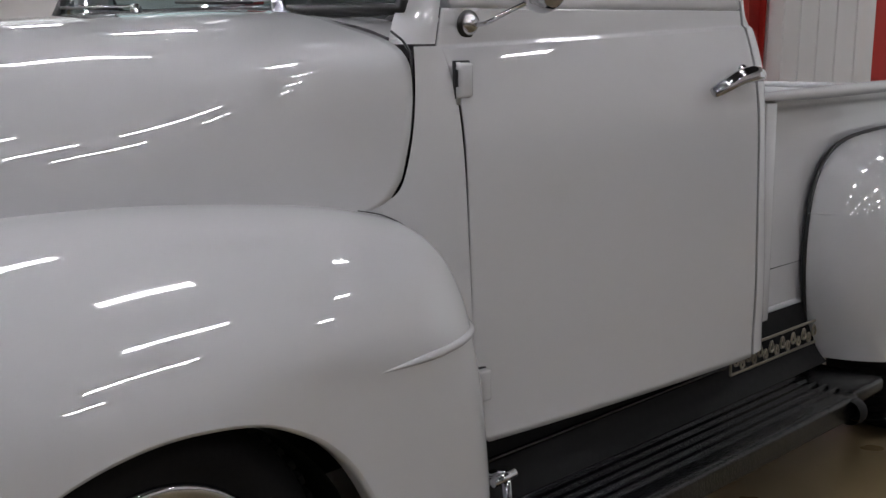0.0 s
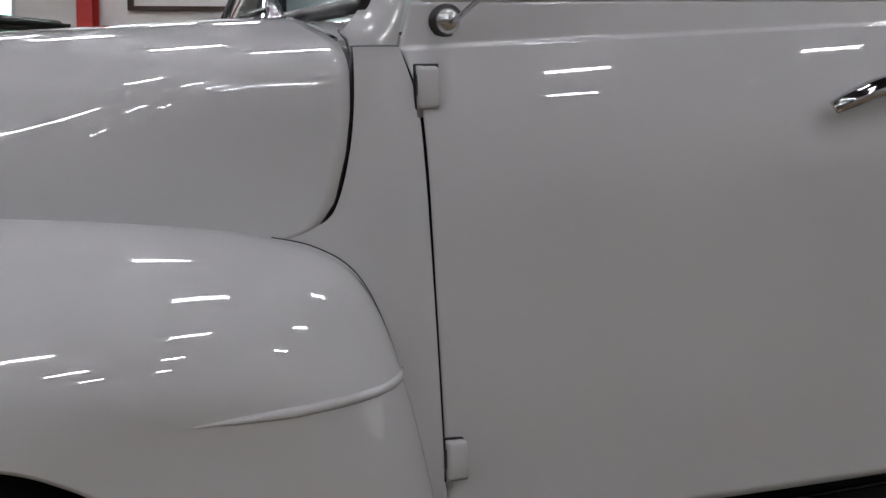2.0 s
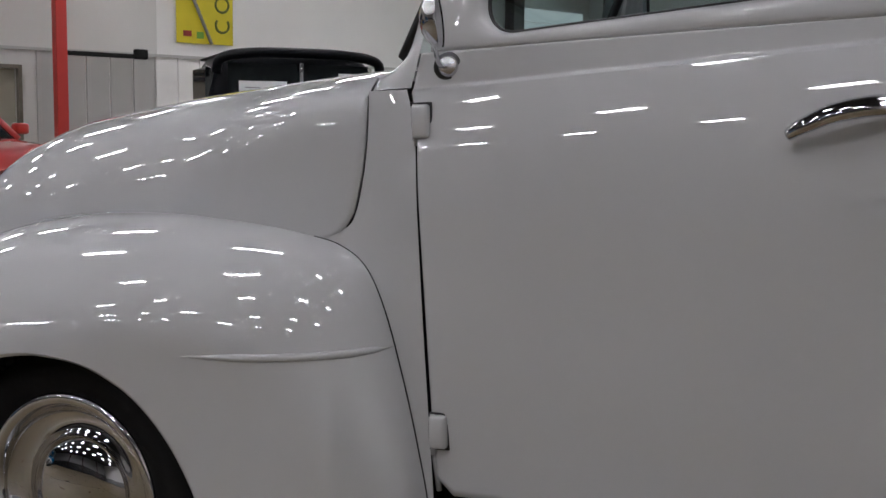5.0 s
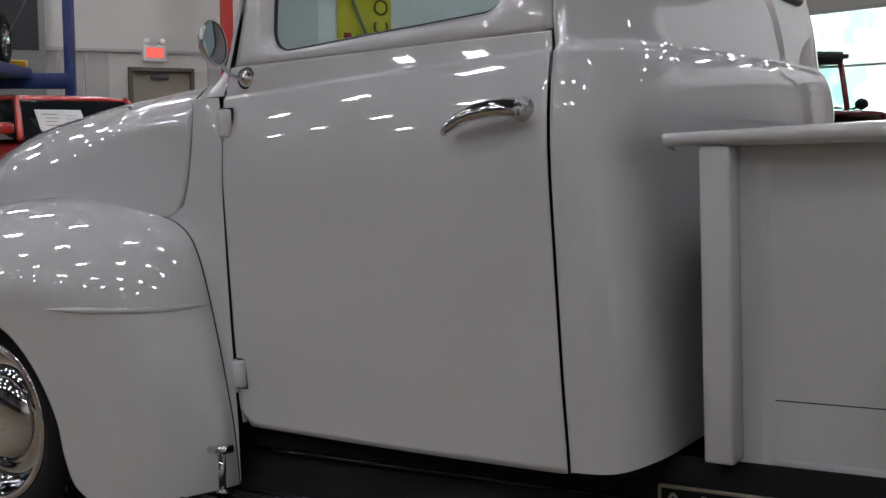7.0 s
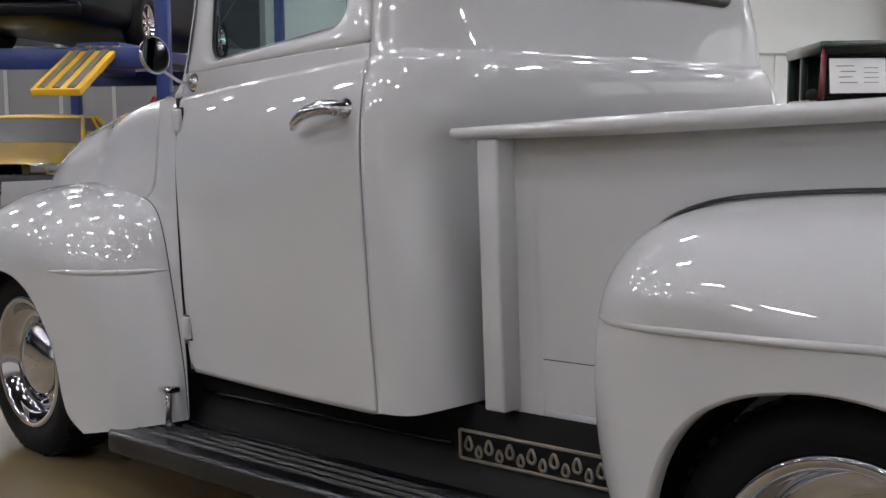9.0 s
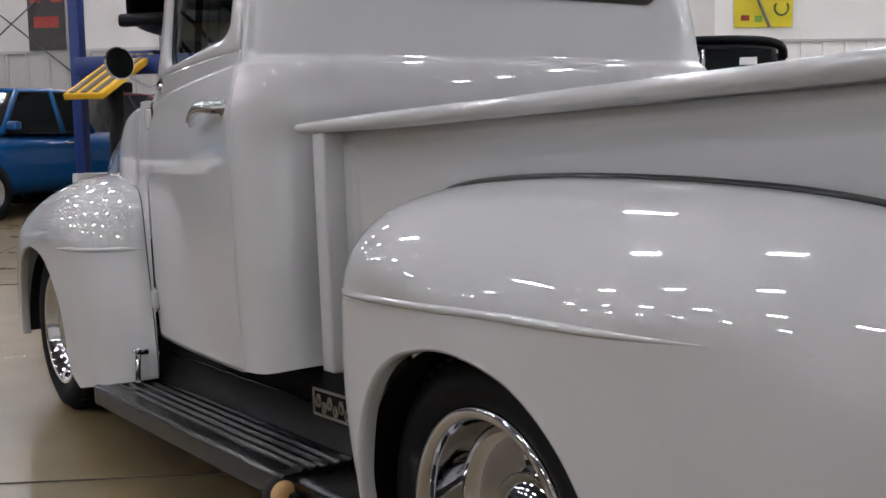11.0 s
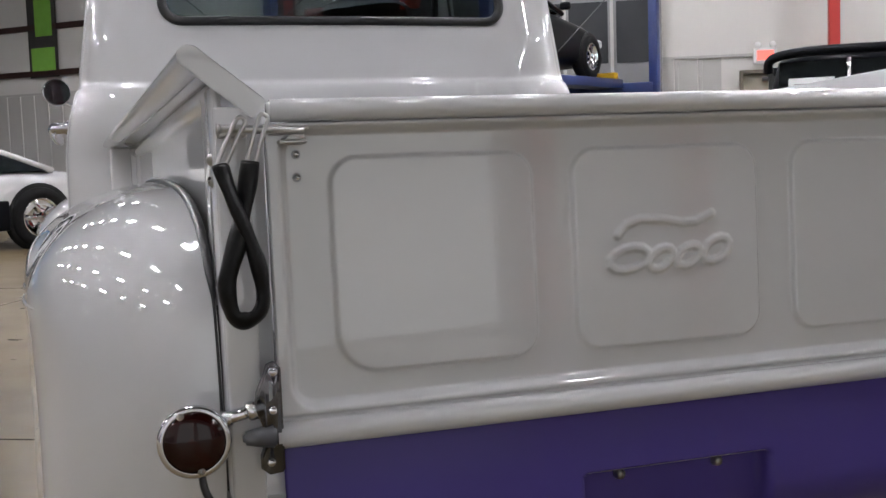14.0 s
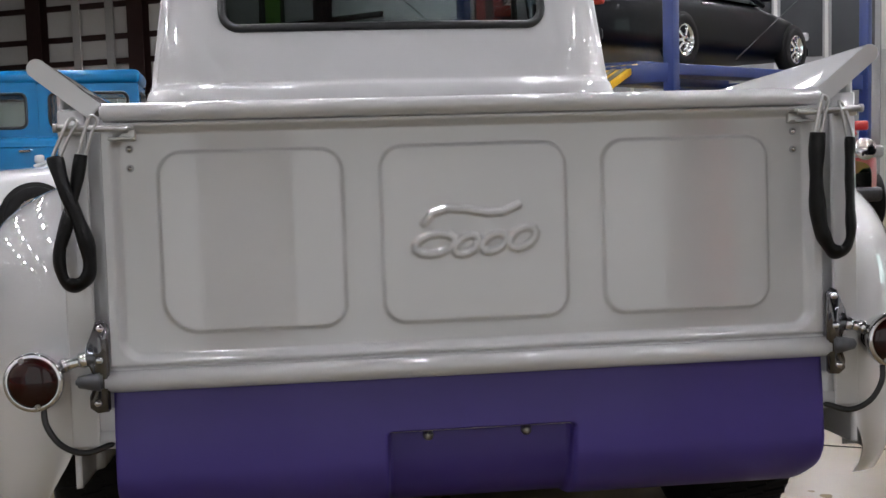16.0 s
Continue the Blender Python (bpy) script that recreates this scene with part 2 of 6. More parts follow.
def table(pairs, x):
    """Linear interpolation in a short table."""
    if x <= pairs[0][0]:
        return pairs[0][1]
    for (a, p), (b, q) in zip(pairs, pairs[1:]):
        if x <= b:
            return p + (q - p) * (x - a) / (b - a)
    return pairs[-1][1]


def rounded(w0, w1, h0, h1, r, n=8):
    """The outline of a rectangle with round corners, anticlockwise, as 4 * (n + 1) points."""
    out = []
    for cx, cy, a0 in ((w1 - r, h1 - r, 0), (w0 + r, h1 - r, 90), (w0 + r, h0 + r, 180), (w1 - r, h0 + r, 270)):
        for k in range(n + 1):
            a = radians(a0 + 90 * k / n)
            out.append((cx + r * math.cos(a), cy + r * math.sin(a)))
    return out


# ---------- the pickup truck ----------
# Its body leans 2.4 degrees nose-down; all parts are given in the level frame of the body.
RAKE = 2.43
TRUCK = Matrix.Translation((3.4, 0, 1.105)) @ pose(0, 0, 0, 0, -RAKE, 0) @ Matrix.Translation((-3.4, 0, -0.99))
truck = thing("pickup_truck", "glossy grey-white vintage pickup truck on chrome wheels", "truck", TRUCK)


def on_floor(x):
    """The height of the hall's floor in the truck's frame."""
    return 0.99 - 1.105 / math.cos(radians(RAKE)) - math.tan(radians(RAKE)) * (x - 3.4)


def belt(x):
    return 1.185 + 0.035 * (x - 0.27) / 0.93


def side(x, z):
    """Half the body's width at the cab's side."""
    t = (x - 0.3) / 0.92
    low = 0.798 + 0.092 * t + 0.012 * max(0, 4 * t * (1 - t)) - 0.006 * smooth01((0.62 - z) / 0.2)
    zb = belt(x)
    if z <= zb:
        return low - 0.042 * max(0, (z - 0.92) / (zb - 0.92)) ** 2.6
    edge = low - 0.042
    return edge - 0.008 * smooth01((z - zb) / 0.010) - (0.09 + 0.05 * t) * (z - zb) - 0.10 * max(0, z - 1.55) ** 1.3


def seam_front(z):
    if z > 1.19:
        return 0.252 + 0.27 * (z - 1.19)
    return 0.298 - 0.026 * (z - 0.415) / 0.775 - 0.02 * max(0, (z - 1.08) / 0.11) ** 1.6


def seam_rear(z):
    return 1.222 - 0.03 * (z - 0.415) / 0.8


GAP = 0.0023


EDGE = (0.0, 0.0018, 0.004, 0.0075, 0.012)


def build_door(sg):
    """A cab door with its window; sg is the side, -1 or 1."""
    zs = 1.262

    def lower(u, v):
        z0 = 0.400 + 0.012 * u
        zb = belt(0.27 + 0.93 * u)
        z = z0 + (zb - z0) * (1 - (1 - v / 0.8) ** 1.5) if v <= 0.8 else zb + (zs - zb) * ((v - 0.8) / 0.2) ** 1.5
        k = round(u * 42)
        u = EDGE[k] if k < 5 else 1 - EDGE[42 - k] if k > 37 else 0.012 + 0.976 * (k - 4) / 34
        turned = 0.0022 * max(0.0, 1 - min(u, 1 - u) / 0.0075) ** 2
        x = seam_front(z) + GAP + (seam_rear(z) - seam_front(z) - 2 * GAP) * u
        rise = 0.03 * (1 - smooth01(u / 0.04)) * (1 - v) ** 8
        return Vector((x, sg * (side(x, z) - turned), z + rise))

    bm = grid(lower, 42, 110)
    inner = rounded(0.415, 1.075, 1.285, 1.74, 0.055, 8)
    cx, cz = 0.74, 1.51
    outer = []
    for x, z in inner:
        dx, dz = x - cx, z - cz
        best = 9
        for lim, d in ((seam_rear(z) - GAP - cx, dx), (1.785 - cz, dz), (zs - cz, dz), (seam_front(z) + GAP - cx, dx)):
            if abs(d) > 1e-6 and lim / d > 0:
                best = min(best, lim / d)
        outer.append((cx + dx * best, cz + dz * best))
    tilt = lambda x, z: z + 0.03 * (x - 0.42) / 0.65 * smooth01((1.5 - z) / 0.2)
    rows = 6

    def frame_at(i, v):
        (a, b), (c, d) = outer[i % len(outer)], inner[i % len(inner)]
        f = max(0.0, v)
        x, z = a + (c - a) * f, b + (d - b) * f
        z = z + (tilt(x, z) - z) * f
        lip = 0.012 * smooth01((f - 0.75) / 0.25)
        return Vector((x, sg * (side(x, z) + 0.004 * smooth01(f * 4) * (1 - smooth01((f - 0.6) / 0.4)) - lip), z))

    n = len(inner)
    fm = grid(lambda u, v: frame_at(round(u * n), v), n, rows, True)
    me = bpy.data.meshes.new("tmp")
    fm.to_mesh(me)
    fm.free()
    bm.from_mesh(me)
    bpy.data.meshes.remove(me)
    door = part("door", bm, PAINT, truck, "glossy grey-white cab door, closed", thick=0.012)
    # window rubber and pane
    loop = [Vector((x, sg * (side(x, tilt(x, z)) - 0.02), tilt(x, z))) for x, z in inner]
    part("window_seal", sweep(loop, 0.005, 8, True), SEAL, door, "black rubber window seal")
    pane = part("window_pane", grid(lambda u, v: Vector((0.40 + 0.69 * u, sg * (side(0.40 + 0.69 * u, 1.27 + 0.49 * v) - 0.024), 1.27 + 0.49 * v)), 6, 4), GLASS, door, "tinted window glass, rolled up")
    pane.visible_shadow = False
    # hinges on the front edge
    for z in (1.128, 0.528):
        x = seam_front(z) + 0.014
        y = side(x, z)
        hb = box(bmesh.new(), (x + 0.004, sg * (y + 0.006), z), (0.036, 0.024, 0.066), 0.007)
        hinge = part("hinge", hb, PAINT, door, "painted door hinge")
        # shade in the hinge's gap and slot, laid on as black pieces
        part("hinge_gap_shade", box(bmesh.new(), (x + 0.004, sg * (y + 0.0005), z), (0.042, 0.007, 0.074), 0.002), SEAL, hinge)
        part("hinge_slot_shade", boxed((x - 0.0132, sg * (y + 0.007), z + 0.004), (0.003, 0.007, 0.032)), SEAL, hinge, smooth=False)
        part("hinge_pin", rod(bmesh.new(), (x - 0.009, sg * (y + 0.004), z - 0.046), (x - 0.009, sg * (y + 0.004), z + 0.034), 0.005, 10), STEEL if z > 1 else PAINT, hinge)
    part("jamb_strip", rod(bmesh.new(), (seam_front(0.50) - 0.002, sg * (side(0.3, 0.5) - 0.008), 0.50), (seam_front(0.42) + 0.004, sg * (side(0.3, 0.42) - 0.010), 0.405), 0.006, 8), PAINT, door)
    # handle: round boss, curved lever that tapers to its tip
    hx, hz = 1.142, 1.114
    hy = side(hx, hz)
    boss = lathe([(0.0, 0.046), (0.014, 0.044), (0.018, 0.036), (0.017, 0.012), (0.024, 0.004), (0.025, 0.0)], 24, Matrix.Translation((hx, sg * hy, hz)) @ pose(0, 0, 0, 90 if sg < 0 else -90))
    handle = part("handle", boss, CHROME, door, "chrome door handle")
    pts = curve_points([(hx + 0.008, sg * (hy + 0.038), hz + 0.002), (hx - 0.03, sg * (hy + 0.046), hz + 0.004), (hx - 0.09, sg * (side(hx - 0.09, hz) + 0.05), hz - 0.004), (hx - 0.14, sg * (side(hx - 0.14, hz) + 0.046), hz - 0.022), (hx - 0.166, sg * (side(hx - 0.166, hz) + 0.036), hz - 0.036)], 24)
    part("lever", sweep(pts, lambda t: 0.0205 - 0.0085 * t + 0.003 * math.sin(math.pi * t), 14, flat=0.75), CHROME, handle)
    # round mirror on a bent arm
    mx, mz = 0.335, 1.232
    my = side(mx, mz)
    foot = lathe([(0.0, 0.016), (0.010, 0.015), (0.017, 0.010), (0.021, 0.004), (0.0215, 0.0)], 24, Matrix.Translation((mx, sg * my, mz)) @ pose(0, 0, 0, 90 if sg < 0 else -90))
    mirror = part("mirror", foot, CHROME, door, "round chrome side mirror on an arm")
    part("gasket", lathe([(0.0, 0.004), (0.024, 0.004), (0.028, 0.0)], 24, Matrix.Translation((mx, sg * (my - 0.001), mz)) @ pose(0, 0, 0, 90 if sg < 0 else -90) @ Matrix.Diagonal((1.15, 1, 1, 1))), SEAL, mirror)
    head = Vector((0.372, sg * 0.898, 1.302))
    arm = curve_points([(mx, sg * (my + 0.01), mz), (mx, sg * (my + 0.045), mz + 0.002), (mx + 0.012, sg * (my + 0.095), mz + 0.024), head + Vector((-0.004, 0, -0.022))], 16)
    part("arm", sweep(arm, 0.0048, 10), CHROME, mirror)
    face = Matrix.Translation(head) @ pose(0, 0, 0, 0, 86, -sg * 14)
    part("head", lathe([(0.0, -0.030), (0.022, -0.026), (0.042, -0.014), (0.0515, -0.002), (0.053, 0.004), (0.0515, 0.008), (0.048, 0.0075)], 36, face), CHROME, mirror)
    part("reflector", lathe([(0.0, 0.006), (0.0485, 0.006)], 36, face), MIRROR, mirror, "round mirror glass")
    return door


for sg in (-1, 1):
    build_door(sg)


# cab: rear corners, back and roof
def back(z):
    return 1.410 - 0.076 * (z - 0.42) - 0.034 * smooth01((1.13 - z) / 0.16) - 0.010 * max(0.0, (z - 1.16) / 0.06) ** 2 if z < 1.22 else 1.339 - 0.010 * smooth01((z - 1.22) / 0.020) - 0.20 * (z - 1.22) - 0.35 * max(0, z - 1.60) ** 1.5


def ring(p, z):
    """A point of the cab's left rear, the upper part pressed in behind a band along the door."""
    q = outline(p, z)
    if z > 1.2:
        a, b = (q.x - seam_rear(z) - 0.022) / 0.022, (z - 1.226) / 0.018
        k = smooth01(2 - math.hypot(max(0, 2 - a), max(0, 2 - b))) * (1 - smooth01((p - 0.45) / 0.15))
        q.y += 0.013 * k
    return q


def outline(p, z):
    """The plain line of the cab: p 0 at the door seam, 0.6 at the end of the corner, 1 at the middle of the back."""
    xs, xb = seam_rear(z) + 0.0055, back(z)
    r = xb - xs - 0.005
    ry = 0.185 + 0.085 * smooth01((z - 0.65) / 0.4) * (1 - smooth01((z - 1.24) / 0.14))
    w0 = side(xs, z)
    w = w0 - 0.004
    cx = xb - r
    if p < 0.15:
        x = xs + (cx - xs) * p / 0.15
        return Vector((x, -(w0 - 0.004 * p / 0.15), z))
    if p < 0.6:
        a = (p - 0.15) / 0.45 * math.pi / 2
        k = 2 / 2.25
        return Vector((cx + r * math.sin(a) ** k, -(w - ry + ry * max(0.0, math.cos(a)) ** k), z))
    t = (p - 0.6) / 0.4
    y = (w - ry) * (1 - t)
    return Vector((xb + 0.022 * (1 - (y / (w - ry)) ** 2), -y, z))


WIN = (0.572, 1.432, 1.73, 0.06)


def inside_window(y, z):
    hw, z0, z1, r = WIN
    dx, dz = max(abs(y) - hw + r, 0), max(abs(z - (z0 + z1) / 2) - (z1 - z0) / 2 + r, 0)
    return math.hypot(dx, dz) < r


levels = [0.415 + 0.0175 * k for k in range(46)] + [1.21, 1.2165, 1.221, 1.225, 1.229, 1.234, 1.24] + [1.245 + 0.005 * k for k in range(9)] + [1.30 + 0.0175 * k for k in range(29)]
cab_bm = bmesh.new()
for sg in (-1, 1):
    rows = []
    for z in levels:
        p = ring(0.0, z)
        row = [cab_bm.verts.new((p.x + 0.002, (p.y + 0.024) * -sg, p.z)), cab_bm.verts.new((p.x, (p.y + 0.003) * -sg, p.z))]
        for k in range(1, 121):
            p = ring(k / 120, z)
            if z < 0.60:
                p.z += 0.022 * smooth01((p.x - 1.30) / 0.12) * (1 - (z - 0.415) / 0.185)
            row.append(cab_bm.verts.new((p.x, p.y * -sg, p.z)))
        rows.append(row)
    for a, b in zip(rows, rows[1:]):
        for k in range(121):
            c = (a[k].co + b[k + 1].co) / 2
            if c.x > 1.0 and abs(c.y) < 0.66 and inside_window(c.y, c.z):
                continue
            cab_bm.faces.new((a[k], a[k + 1], b[k + 1], b[k]))
bmesh.ops.remove_doubles(cab_bm, verts=cab_bm.verts, dist=1e-5)
cab = part("cab", cab_bm, PAINT, truck, "rounded grey-white cab back and corners")


def roof(u, v):
    """The roof: from windscreen to back, and from side to side."""
    x = 0.42 + (back(1.74) - 0.42) * u
    w = side(min(x, 1.19), 1.775) - 0.10 * smooth01((u - 0.88) / 0.12) - 0.05 * smooth01((0.15 - u) / 0.15)
    y = -w + 2 * w * v
    e = (1 - abs(2 * v - 1) ** 3.2) * (1 - abs(2 * u - 1) ** 5)
    return Vector((x, y, 1.775 + 0.115 * max(0, e) ** 0.6))


part("roof", grid(roof, 24, 24), PAINT, truck)
hw, z0, z1, rr = WIN
loop = []
for y, z in rounded(-hw, hw, z0, z1, rr, 8):
    t = abs(y) / 0.64
    loop.append(Vector((back(z) + 0.022 * (1 - t * t), y, z)))
dense = []
for a, b in zip(loop, loop[1:] + loop[:1]):
    n = max(1, int((b - a).length / 0.05))
    for k in range(n):
        q = a.lerp(b, k / n)
        q.x = back(q.z) + 0.022 * (1 - (q.y / 0.64) ** 2)
        dense.append(q)
rear_window = part("rear_window", sweep(dense, 0.0155, 10, True), SEAL, truck, "wide rear window in a black rubber seal")
pane = part("pane", grid(lambda u, v: Vector((back(z0 + (z1 - z0) * v) + 0.018 * (1 - ((2 * u - 1) * hw / 0.64) ** 2) - 0.002, (2 * u - 1) * hw, z0 + (z1 - z0) * v)), 12, 6), DARKGLASS, rear_window, "dark rear window glass")
pane.visible_shadow = False


# hood, cowl and windscreen
def hood_width(x):
    return table(((-1.25, 0.40), (-1.1, 0.52), (-0.8, 0.61), (-0.4, 0.690), (0.0, 0.752), (0.25, 0.772)), x)


def hood_top(x):
    return table(((-1.27, 0.98), (-1.22, 1.09), (-1.12, 1.145), (-0.92, 1.205), (-0.5, 1.240), (0.0, 1.266), (0.25, 1.274)), x)


def hood_seam(z):
    return table(((0.875, 0.0), (0.898, 0.034), (0.908, 0.083), (0.922, 0.108), (0.956, 0.132), (1.03, 0.152), (1.09, 0.161), (1.16, 0.165), (1.20, 0.163), (1.3, 0.140)), z)


def cowl_width(x, z):
    return 0.752 + 0.040 * smooth01((x + 0.02) / 0.33) + 0.008 * smooth01((1.15 - z) / 0.5) - 0.036 * max(0, (z - 0.90) / 0.29) ** 2.4 * smooth01((x - 0.1) / 0.2)


def section(x, a):
    """The bonnet's half section: a 0 on top, 1 at its lower edge."""
    n, c = 2.3 + 1.9 * smooth01((x + 1.2) / 1.35), a * math.pi / 2
    zb = 0.865
    s, t = math.sin(c), max(0.0, math.cos(c))
    r = (s ** n + t ** n) ** (-1 / n)
    y, z = hood_width(x) * r * s, zb + (hood_top(x) - zb) * r * t
    # towards its rear edge the side runs flush with the cowl
    k = smooth01((x + 0.40) / 0.42) * smooth01((r * s - 0.76) / 0.22)
    return y + (cowl_width(x, z) - y) * k, z


def relax(bm, times):
    """Evens out the sheet between its edges."""
    inner = [v for v in bm.verts if not v.is_boundary]
    for _ in range(times):
        bmesh.ops.smooth_vert(bm, verts=inner, factor=0.5, use_axis_x=True, use_axis_y=True, use_axis_z=True)
    return bm


def hood(u, v):
    s = 2 * v - 1
    a = abs(s)
    _, z = section(0.15, a)
    xr = hood_seam(z)
    x = -1.27 + (xr + 1.27) * u ** 0.8
    y, z = section(x, a)
    return Vector((x, math.copysign(y, s), z))


hood_ob = part("hood", relax(grid(hood, 60, 160), 12), PAINT, truck, "long rounded grey-white engine hood", thick=0.006)
part("nose", grid(lambda u, v: Vector((-1.27 - 0.05 * math.sin(math.pi * u), (2 * v - 1) * 0.62, 0.30 + 0.66 * u)), 8, 12), PAINT, truck)


def cowl_front(s):
    """The line along hood and front fender, from the windscreen post to the sill."""
    q = curve_points([(0.171, 1.192), (0.171, 1.16), (0.168, 1.10), (0.158, 1.03), (0.139, 0.96), (0.116, 0.926), (0.068, 0.911), (0.012, 0.902), (0.06, 0.897), (0.08, 0.880), (0.105, 0.840), (0.145, 0.752), (0.185, 0.615), (0.215, 0.49), (0.24, 0.38), (0.24, 0.262)], 120)
    return q[round(s * 120)]


for sg in (-1, 1):
    def cowl(u, v):
        p = cowl_front(u)
        z = 1.192 - (1.192 - 0.262) * smooth01(u) * 0.15 - (1.192 - 0.262) * u * 0.85
        z = p.y if p.y < 0.85 or p.y > 0.95 else p.y
        x1 = seam_front(max(z, 0.415)) - GAP
        x = p.x + (x1 - p.x) * v
        return Vector((x, sg * cowl_width(x, z), z))

    part("cowl_panel", grid(cowl, 120, 10), PAINT, truck, "cowl side panel between hood and door")

    def post(u, v):
        z = 1.196 + 0.60 * v ** 1.6
        x1 = seam_front(z) - GAP
        x0 = x1 - table(((1.196, 0.083), (1.215, 0.078), (1.235, 0.062), (1.255, 0.046), (1.29, 0.036), (1.5, 0.033), (1.8, 0.033)), z)
        x = x0 + (x1 - x0) * u
        w = side(max(x1, 0.28), z) - 0.004
        inw = (1 - u) ** 2.2 * (0.03 + 0.03 * smooth01((z - 1.2) / 0.06))
        return Vector((x - 0.01 * (1 - u), sg * (w - inw), z))

    part("windscreen_post", grid(post, 14, 20), PAINT, truck, "painted windscreen post")

part("cowl_top", grid(lambda u, v: Vector((0.165 - 0.03 * (1 - (2 * v - 1) ** 2) + 0.10 * u, (2 * v - 1) * 0.72, 1.205 + 0.052 * (1 - abs(2 * v - 1) ** 5) + 0.006 * u)), 6, 24), PAINT, truck)
ws_at = lambda u, v: Vector((0.215 + 0.24 * v - 0.06 * (1 - (2 * u - 1) ** 2) * (1 - 0.4 * v), (2 * u - 1) * (0.685 - 0.06 * v), 1.262 + 0.50 * v))
windscreen = part("windscreen", sweep([ws_at(u / 20, 0) for u in range(21)] + [ws_at(1, v / 6) for v in range(1, 7)] + [ws_at(1 - u / 20, 1) for u in range(1, 21)] + [ws_at(0, 1 - v / 6) for v in range(1, 6)], 0.014, 8, True), SEAL, truck, "curved windscreen in a black rubber seal")
pane = part("pane", grid(ws_at, 16, 6), GLASS, windscreen)
pane.visible_shadow = False
for y in (-0.42, 0.12):
    wm = lathe([(0.0, 0.034), (0.010, 0.032), (0.014, 0.022), (0.015, 0.006), (0.022, 0.0)], 20, Matrix.Translation((0.135, y, 1.258)) @ pose(0, 0, 0, 0, -12))
    wiper = part("wiper", wm, CHROME, truck, "chrome windscreen wiper")
    arm = [(0.135, y, 1.288), (0.14, y + 0.05, 1.286), (0.145, y + 0.20, 1.288), (0.15, y + 0.30, 1.292)]
    part("arm", sweep(curve_points(arm, 12), 0.004, 8), CHROME, wiper)
    part("blade", sweep([(0.142, y + 0.10, 1.282), (0.145, y + 0.25, 1.285), (0.15, y + 0.40, 1.290)], 0.004, 6), SEAL, wiper)

# dark rubber seal in the seam behind the hood
for sg in (-1, 1):
    line = [(0.166, 0.712, 1.220), (0.170, 0.739, 1.203)] + [(hood_seam(z) + 0.0035, cowl_width(hood_seam(z), z) - 0.0050, z) for z in (1.18, 1.14, 1.10, 1.06, 1.02, 0.98, 0.95, 0.93, 0.918, 0.909, 0.903)] + [(0.02, cowl_width(0.02, 0.9) - 0.0005, 0.899)]
    part("hood_seal", sweep([(x, sg * y, z) for x, y, z in line], 0.0026, 8), SEAL, hood_ob, "black rubber seal behind the hood")

# black sheet added behind the seams for their shade; cab floor and seat
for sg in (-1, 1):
    part("seam_shade_sheet", grid(lambda u, v: Vector((0.02 + 1.20 * u, sg * (min(side(max(0.28, 0.02 + 1.25 * u), 0.43 + 0.74 * v), cowl_width(0.02 + 1.25 * u, 0.43 + 0.74 * v) if 0.02 + 1.25 * u < 0.3 else 9) - (0.022 + 0.06 * smooth01((1.25 * u - 1.15) / 0.05) if 0.02 + 1.25 * u > 0.27 else 0.07)), 0.43 + 0.74 * v)), 24, 20), BLACK, truck)
part("cab_floor", boxed((0.75, 0, 0.40), (1.2, 1.5, 0.04)), BLACK, truck)
part("dashboard", boxed((0.42, 0, 1.16), (0.16, 1.40, 0.14), 0.03), SEAT, truck, "dark dashboard")
seat_bm = boxed((1.10, 0, 0.99), (0.16, 1.30, 0.52), 0.05, Matrix.Translation((1.1, 0, 1)) @ pose(0, 0, 0, 0, 10) @ Matrix.Translation((-1.1, 0, -1)))
part("seat_back", seat_bm, SEAT, truck, "dark bench seat back")
wheel_rim = [(0.52 + 0.20 * math.cos(a / 24 * 2 * math.pi) * 0.35, -0.36 + 0.20 * math.sin(a / 24 * 2 * math.pi), 1.10 + 0.17 * math.cos(a / 24 * 2 * math.pi)) for a in range(24)]
part("steering_wheel", sweep(wheel_rim, 0.012, 8, True), SEAT, truck)


# ---------- fenders ----------
def pillow(B, A, base, outer, radius, crease, nb=110, na=40, power=2.0):
    """A bulging panel between the line B, where it meets the body, and the opening A; both as (x, z)."""
    pb, pa = curve_points([(*b, 0) for b in B], nb), curve_points([(*a, 0) for a in A], nb)

    def at(sg):
        def fn(u, v):
            i = round(u * nb)
            b, a = pb[i], pa[i]
            f = v ** 1.7
            p = b.lerp(a, f)
            d = (a - b).length * f
            t = min(1.0, d / radius(u))
            q = (1 - (1 - t) ** power) ** (1 / power)
            y0, y1 = base(b.x, b.y), outer(p.x)
            y = y0 + (y1 - y0) * q
            y += crease(p.x, p.y) * smooth01(d / 0.03)
            return Vector((p.x, sg * y, p.y))
        return fn
    return at, pb, pa


def add_lip(bm, fn, nb, sg, depth=0.035):
    """Turns the edge of the opening inwards."""
    rows = []
    for k in range(4):
        rows.append([])
        for i in range(nb + 1):
            p = fn(i / nb, 1)
            c = fn(i / nb, 0.97)
            out = (p - c)
            out.y = 0
            out = out.normalized() if out.length > 1e-9 else Vector((0, 0, 0))
            turn = (0.0, 0.006, 0.008, 0.006)[k]
            deep = (0.0, 0.003, 0.012, depth)[k]
            rows[-1].append(bm.verts.new(p + out * turn - Vector((0, sg * deep, 0))))
    for a, b in zip(rows, rows[1:]):
        for i in range(nb):
            bm.faces.new((a[i], a[i + 1], b[i + 1], b[i]))


